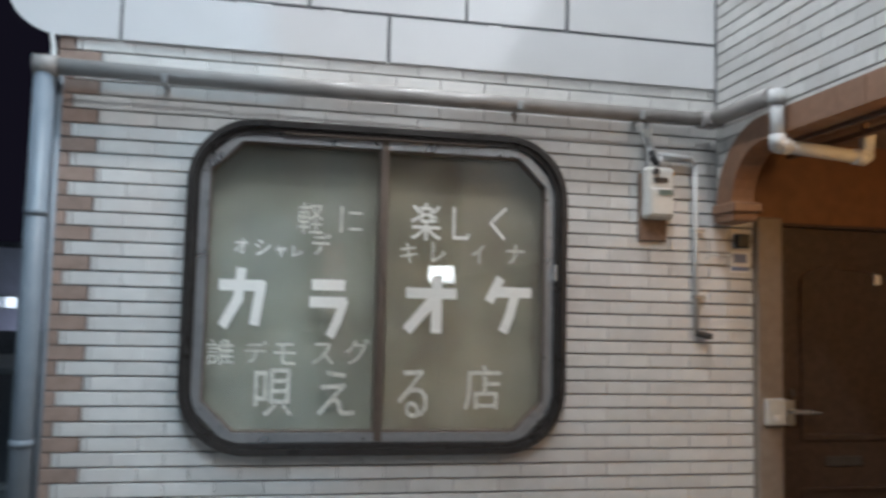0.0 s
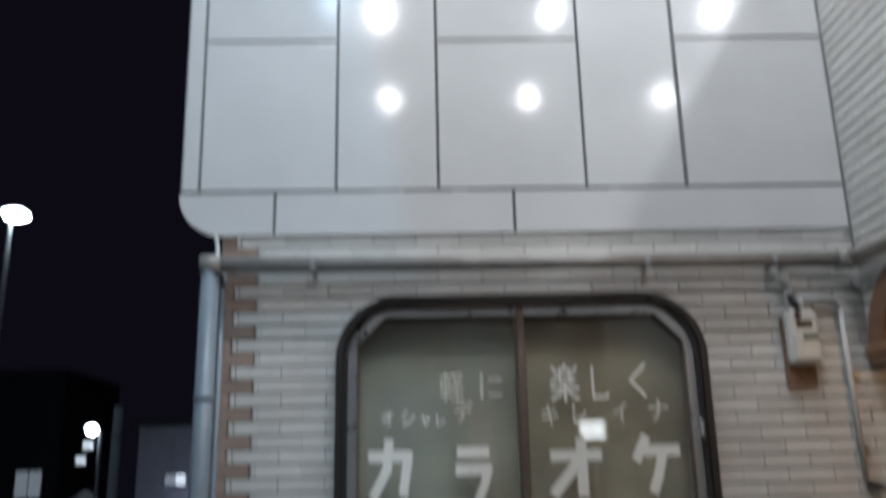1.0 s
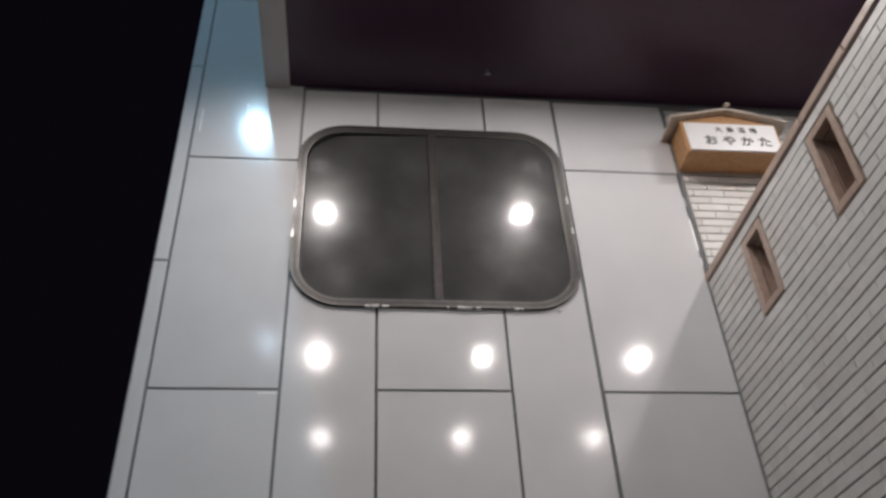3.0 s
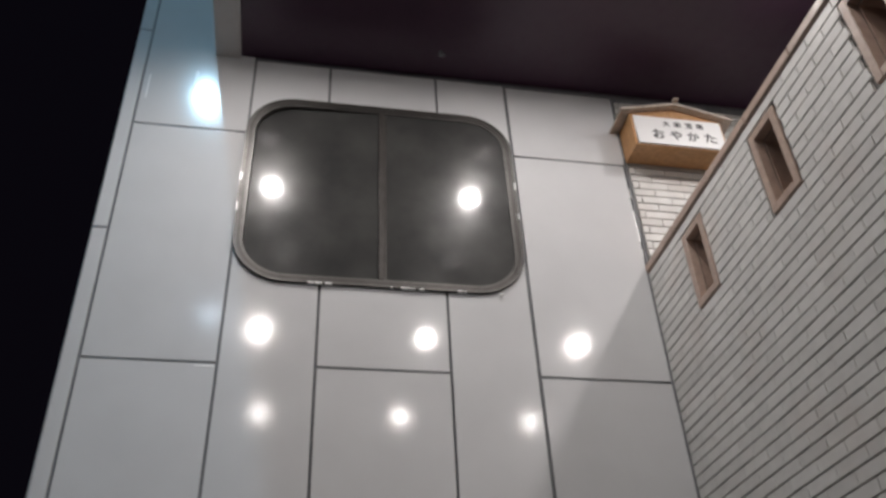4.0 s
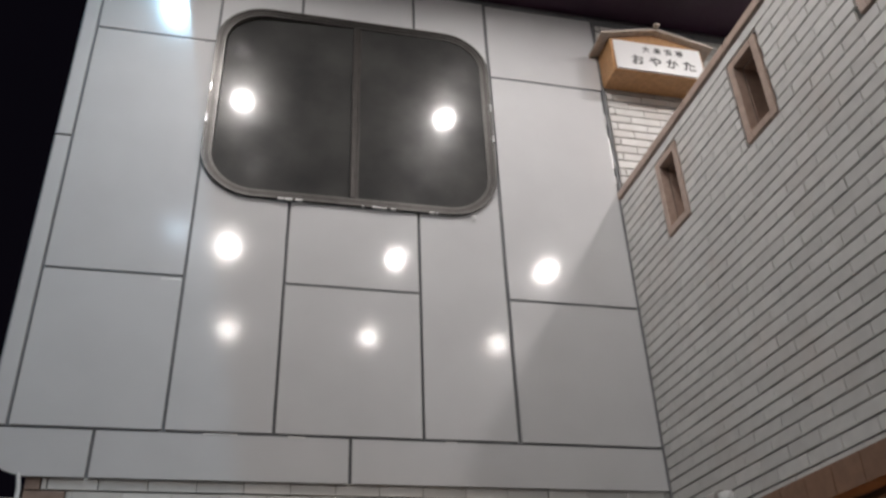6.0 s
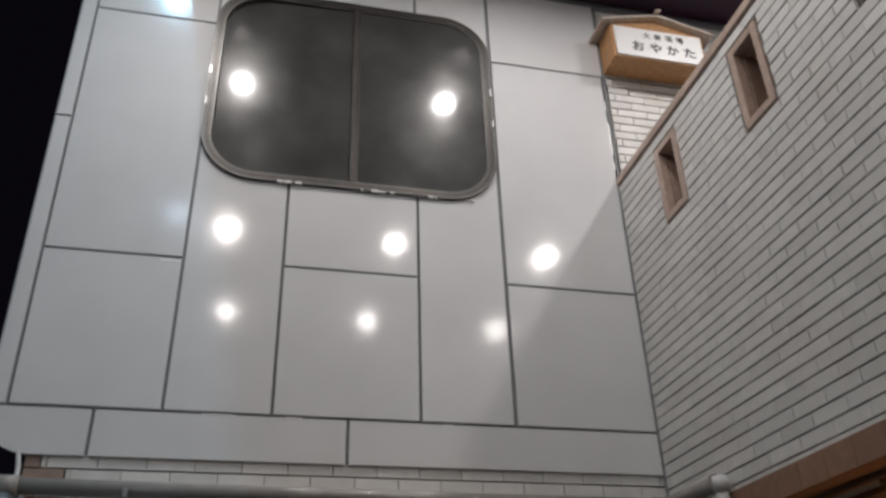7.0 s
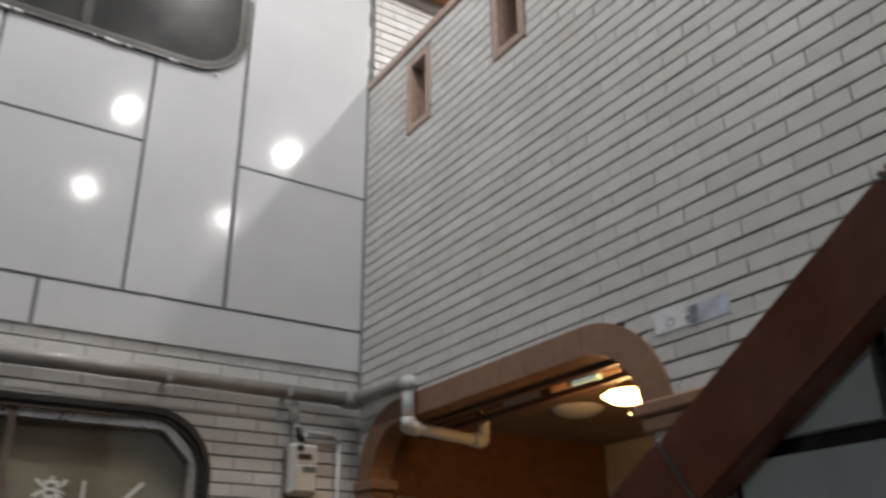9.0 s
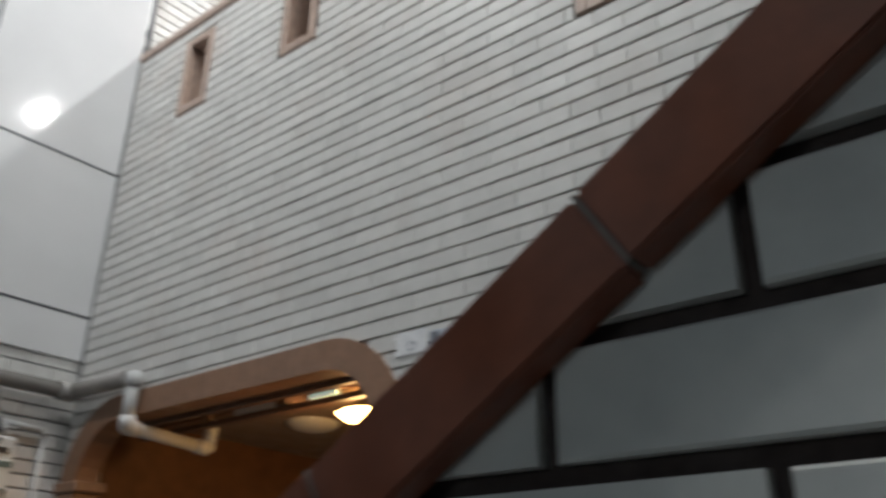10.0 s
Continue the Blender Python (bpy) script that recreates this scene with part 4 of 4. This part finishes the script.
house = thing("house", "pale rendered house with a small window across the road", "house", at=(-8.85, 30.0, 0))
part("wall", boxes((-1.2, 4.2, 0, 5, 0, 3.4)), PLASTER_FAR, house)
part("roof", boxes((-1.5, 4.5, -0.2, 5.3, 3.4, 3.6), bevel=0.03), DARK_ROOF, house)
w = part("window", boxes((-0.25, 0.55, -0.05, 0.0, 1.38, 1.82), bevel=0.01), ALU, house)
for a in (-0.20, 0.17):
    part("pane", boxes((a, a + 0.33, -0.07, -0.04, 1.43, 1.77)), LIT_WINDOW if a > 0 else DIM_WINDOW, w)
part("vent", boxes((0.75, 1.05, -0.08, 0.0, 0.70, 0.95), bevel=0.01), DARK_ROOF, house)
fence = solid("low_wall", boxes((-11.5, -3.0, 26.0, 26.2, 0, 0.78), bevel=0.01), DARK_ROOF, "dark low garden wall across the road", "wall")
# unseen light added to brighten the lower part of the house wall
house_fill = thing("garden_light", "small unseen ground light added to wash the house wall", "lamp", at=(-7.6, 29.0, 0))
part("case", boxes((-0.15, 0.15, -0.1, 0.1, 0, 0.12), bevel=0.01), BLACK, house_fill)
part("glass", boxes((-0.12, 0.12, -0.08, 0.08, 0.12, 0.14)), LIT_WINDOW, house_fill)
wash = new("wash_fill_lamp", bpy.data.lights.new("wash_fill_lamp", "POINT"))
wash.data.energy, wash.data.color, wash.data.shadow_soft_size = 14, (0.80, 0.78, 1.0), 0.1
wash.location = (-7.6, 29.0, 0.4)
flat = thing("apartment_house", "dark building with one lit double window", "house", at=(-17.5, 34.0, 0))
part("wall", boxes((-4, 3.0, 0, 6, 0, 6.0)), DARK_ROOF, flat)
w = part("window", boxes((1.4, 2.5, -0.05, 0, 1.0, 2.1), bevel=0.01), ALU, flat)
for a in (1.46, 1.98):
    part("pane", boxes((a, a + 0.46, -0.07, -0.04, 1.06, 2.04)), DIM_WINDOW, w)

pole = thing("utility_pole", "pale grey roadside pole with a steel band", "pole", at=(-6.60, 18.3, 0))
part("shaft", rod(bmesh.new(), (0, 0, 0), (0, 0, 3.1), 0.115, 0.100), WHITE_POST, pole)
part("band", rod(bmesh.new(), (0, 0, 2.4), (0, 0, 2.5), 0.112), STEEL, pole)
far_walk = solid("far_pavement", boxes((-40, 30, 20.2, 26.0, -0.02, 0.12)), CONCRETE, "pale concrete pavement on the far side of the road", "pavement", "structure")
far_kerb = solid("far_kerb", boxes((-40, 30, 20.0, 20.2, 0, 0.14), bevel=0.02), CONCRETE, "concrete kerb on the far side of the road", "kerb", "structure")
bollard = thing("bollard", "white painted road bollard with a grey band", "bollard", "bollards along the kerb", at=(-2.97, 9.3, 0))
part("shaft", rod(bmesh.new(), (0, 0, 0), (0, 0, 0.40), 0.072), WHITE_POST, bollard)
part("top", ball(bmesh.new(), (0, 0, 0.40), 0.072, 0.5), WHITE_POST, bollard)
part("band", rod(bmesh.new(), (0, 0, 0.28), (0, 0, 0.33), 0.075), STEEL, bollard)
for k in (1, 2):
    copy_thing(bollard, pose(-2.97 - 0.115 * k, 9.3 - 0.68 * k, 0))
rng = random.Random(3)
hedge = thing("hedge", "dark clipped hedge across the road", "hedge", at=(-10.5, 22.0, 0))
vs, fs = [], []
for k in range(2600):
    c = Vector((rng.uniform(-2.4, 1.6), rng.uniform(-0.4, 0.4), rng.uniform(0.05, 0.85 + 0.15 * math.sin(k))))
    a = Vector((rng.gauss(0, 1), rng.gauss(0, 1), rng.gauss(0, 1))).normalized() * 0.07
    b = a.orthogonal().normalized() * 0.035
    i = len(vs)
    vs += [tuple(c - a), tuple(c + b), tuple(c + a), tuple(c - b)]
    fs.append((i, i + 1, i + 2, i + 3))
me = bpy.data.meshes.new("leaves")
me.from_pydata(vs, [], fs)
me.materials.append(LEAF)
lv = new("leaves", me)
lv.parent = hedge
tagged(lv, kind="stuff")
for x in (-1.5, 0.8):
    part("stem", rod(bmesh.new(), (x, 0, 0), (x, 0, 0.6), 0.03), RUST, hedge)

# lit box sign across the forecourt, behind the viewer
lit_sign = thing("lit_box_sign", "white lit box sign on a steel post", "sign", at=(3.55, -10.0, 0))
part("post", rod(bmesh.new(), (0, 0, 0), (0, 0, 2.25), 0.04), STEEL, lit_sign)
part("case", boxes((-0.34, 0.34, -0.12, 0.0, 2.18, 2.64), bevel=0.015), ALU, lit_sign)
part("lit_face", boxes((-0.29, 0.29, 0.0, 0.01, 2.23, 2.59)), SIGN_GLOW, lit_sign)

# ---- glazed tiles, laid last ----
def tile_mesh(name, w, h, d, mat, c=0.0018):
    """A tile whose face lies at d, with softened edges; its origin is the middle of its back."""
    bm = bmesh.new()
    back = [bm.verts.new((x * w / 2, 0, z * h / 2)) for x, z in ((-1, -1), (1, -1), (1, 1), (-1, 1))]
    mid = [bm.verts.new((x * w / 2, -(d - c), z * h / 2)) for x, z in ((-1, -1), (1, -1), (1, 1), (-1, 1))]
    face = [bm.verts.new((x * (w / 2 - c), -d, z * (h / 2 - c))) for x, z in ((-1, -1), (1, -1), (1, 1), (-1, 1))]
    for a, b in ((back, mid), (mid, face)):
        for i in range(4):
            bm.faces.new((a[i], a[(i + 1) % 4], b[(i + 1) % 4], b[i]))
    bm.faces.new(face)
    return finish(name, bm, mat)


def lay(parent, spots, w, h, d, mat, turn, near, limit=290):
    """Tiles at the spots; those nearest to the point are parts, the rest one mesh."""
    rng = random.Random(7)
    spots = sorted(spots, key=lambda s: (Vector(s[0]) - Vector(near)).length)
    meshes = {}
    rest_v, rest_f = [], []
    for n, (p, width) in enumerate(spots):
        key = round(width, 3)
        if key not in meshes:
            meshes[key] = tile_mesh("tile", key, h, d, mat)
        m = Matrix.Translation(p) @ turn @ pose(0, rng.uniform(-0.0012, 0.0012), 0, rng.uniform(-0.5, 0.5), rng.uniform(-0.12, 0.12), rng.uniform(-0.35, 0.35))
        if n < limit:
            ob = new("tile", meshes[key])
            ob.parent = parent
            ob.matrix_basis = m
        else:
            base = len(rest_v)
            rest_v += [tuple(m @ v.co) for v in meshes[key].vertices]
            rest_f += [tuple(base + i for i in f.vertices) for f in meshes[key].polygons]
    if rest_v:
        me = bpy.data.meshes.new("tiles")
        me.from_pydata(rest_v, [], rest_f)
        me.materials.append(mat)
        ob = new("tiles", me)
        ob.parent = parent
        tagged(ob, kind="stuff")


def inside_round(u, v, w):
    u0, u1, v0, v1, r = w
    du, dv = max(u0 + r - u, u - (u1 - r), 0), max(v0 + r - v, v - (v1 - r), 0)
    return u0 < u < u1 and v0 < v < v1 and du * du + dv * dv < r * r


def courses(u0, u1, v0, v1, keep, start=0.0, pitch=PITCH):
    """Running bond over a stretch, cut where keep(u, v) fails."""
    out = []
    for row in range(int(round((v1 - v0) / pitch))):
        v = v0 + (row + 0.5) * pitch
        a = u0 - (0.5 * LONG if row % 2 else 0.0) - start
        while a < u1:
            lo, hi = max(a, u0), min(a + LONG, u1)
            steps = 24
            cells = [keep(lo + (hi - lo) * (k + 0.5) / steps, v, row) for k in range(steps)]
            k = 0
            while k < steps:
                if cells[k]:
                    e = k
                    while e < steps and cells[e]:
                        e += 1
                    p, q = lo + (hi - lo) * k / steps, lo + (hi - lo) * e / steps
                    if q - p > 0.02:
                        out.append(((p + q) / 2, v, round(q - p - 0.0036, 2) if q - p < LONG - 0.01 else LONG - 0.0036))
                    k = e
                else:
                    k += 1
            a += LONG
    return out


V0 = WALL_TOP + 0.006 - 41 * PITCH
WING_PITCH = 0.0637
grow = 0.028


def front_keep(u, v, row):
    edge = -0.804 if row % 2 else -0.913
    return u > edge and not inside_round(u, v, (WIN1[0] + grow, WIN1[1] - grow, WIN1[2] + grow, WIN1[3] - grow, WIN1[4] - grow))


H_TILE = PITCH - JOINT
FLAT = pose(0, 0, 0)
lay(wall_front, [((u, 4.037, v), w) for u, v, w in courses(-0.95, 2.36, V0, WALL_TOP, front_keep, 0.151)], LONG, H_TILE, 0.022, TILE, FLAT, (0.5, 4.0, 2.3))
quoins = []
for row in range(41):
    wide = (-0.982, -0.807) if row % 2 else (-0.982, -0.916)
    quoins.append((((wide[0] + wide[1]) / 2, 4.037, V0 + (row + 0.5) * PITCH), round(wide[1] - wide[0] - 0.003, 3)))
lay(wall_front, quoins, LONG, H_TILE + 0.003, 0.0225, BROWN, FLAT, (-0.9, 4, 2))
lay(wall_upper, [((u, 4.020, v), w) for u, v, w in courses(2.185, 4.1, WING_TOP - 0.12, SOFFIT - 0.03, lambda u, v, r: True, 0.06)], LONG, H_TILE, 0.018, TILE, FLAT, (2.3, 4, 5.2))


def wing_keep(u, v, row):
    y0, y1, _, z1, r = ARCH_OUT
    y0, y1, z1, r = y0 + 0.02, y1 - 0.005, z1 - 0.012, r - 0.02
    if v < z1:
        if v < 2.0 and u < ARCH_IN[0] - 0.025:
            return True
        if v < 2.085 and 1.61 < u < y1:
            return False
        if y0 < u < y1:
            du = max(y0 + r - u, u - (y1 - r), 0)
            if v < z1 - r or du * du + max(0, v - (z1 - r)) ** 2 < r * r:
                return False
        if u >= y1:
            return v > 2.05
    for a, b, c, d in SLITS:
        if a - 0.008 < u < b + 0.008 and c - 0.008 < v < d + 0.008:
            return False
    return True


TURN = pose(0, 0, 0, 0, 0, -90)
wing = courses(-1.8, 3.995, WING_TOP - 0.0055 - 40 * WING_PITCH, WING_TOP - 0.0055, wing_keep, 0.07, WING_PITCH)
lay(wall_right, [((2.164, u, v), w) for u, v, w in wing], LONG, WING_PITCH - JOINT, 0.016, TILE, TURN, (2.15, 2.3, 3.2))


# stair wall: courses run level, cut by the sloping coping

near_rows = []
Z_JOINT = 1.607


def under_coping(poly):
    """The polygon's part below the coping, in y and z."""
    out = []
    side = [p[1] - (cope_z(p[0]) - 0.050) for p in poly]
    for i, p in enumerate(poly):
        q, a, b = poly[(i + 1) % len(poly)], side[i], side[(i + 1) % len(poly)]
        if a <= 0:
            out.append(p)
        if (a < 0 < b) or (b < 0 < a):
            f = a / (a - b)
            out.append((p[0] + (q[0] - p[0]) * f, p[1] + (q[1] - p[1]) * f))
    return out


for row in range(-14, 10):
    v = Z_JOINT + (row + 0.5) * STAIR_PITCH
    hv = (STAIR_PITCH - 0.0100) / 2
    a = 0.204 - 6 * STAIR_LONG if row % 2 else 0.106 - 6 * STAIR_LONG
    while a < 1.1:
        p, q = max(a + 0.0045, -0.74), min(a + STAIR_LONG - 0.0045, 1.09)
        a += STAIR_LONG
        if q - p < 0.02:
            continue
        full = [(p, v - hv), (q, v - hv), (q, v + hv), (p, v + hv)]
        cut = under_coping(full)
        if len(cut) < 3:
            continue
        if cut == full and q - p > STAIR_LONG - 0.012:
            near_rows.append(((FACE_X + 0.010, (p + q) / 2, v), STAIR_LONG - 0.009))
        else:
            part("tile", slab(cut, [], facing_x, FACE_X, FACE_X + 0.010), NEAR_TILE, stair_wall)
lay(stair_wall, near_rows, STAIR_LONG, STAIR_PITCH - 0.0100, 0.010, NEAR_TILE, TURN, (0.53, 0.1, 1.6), 240)
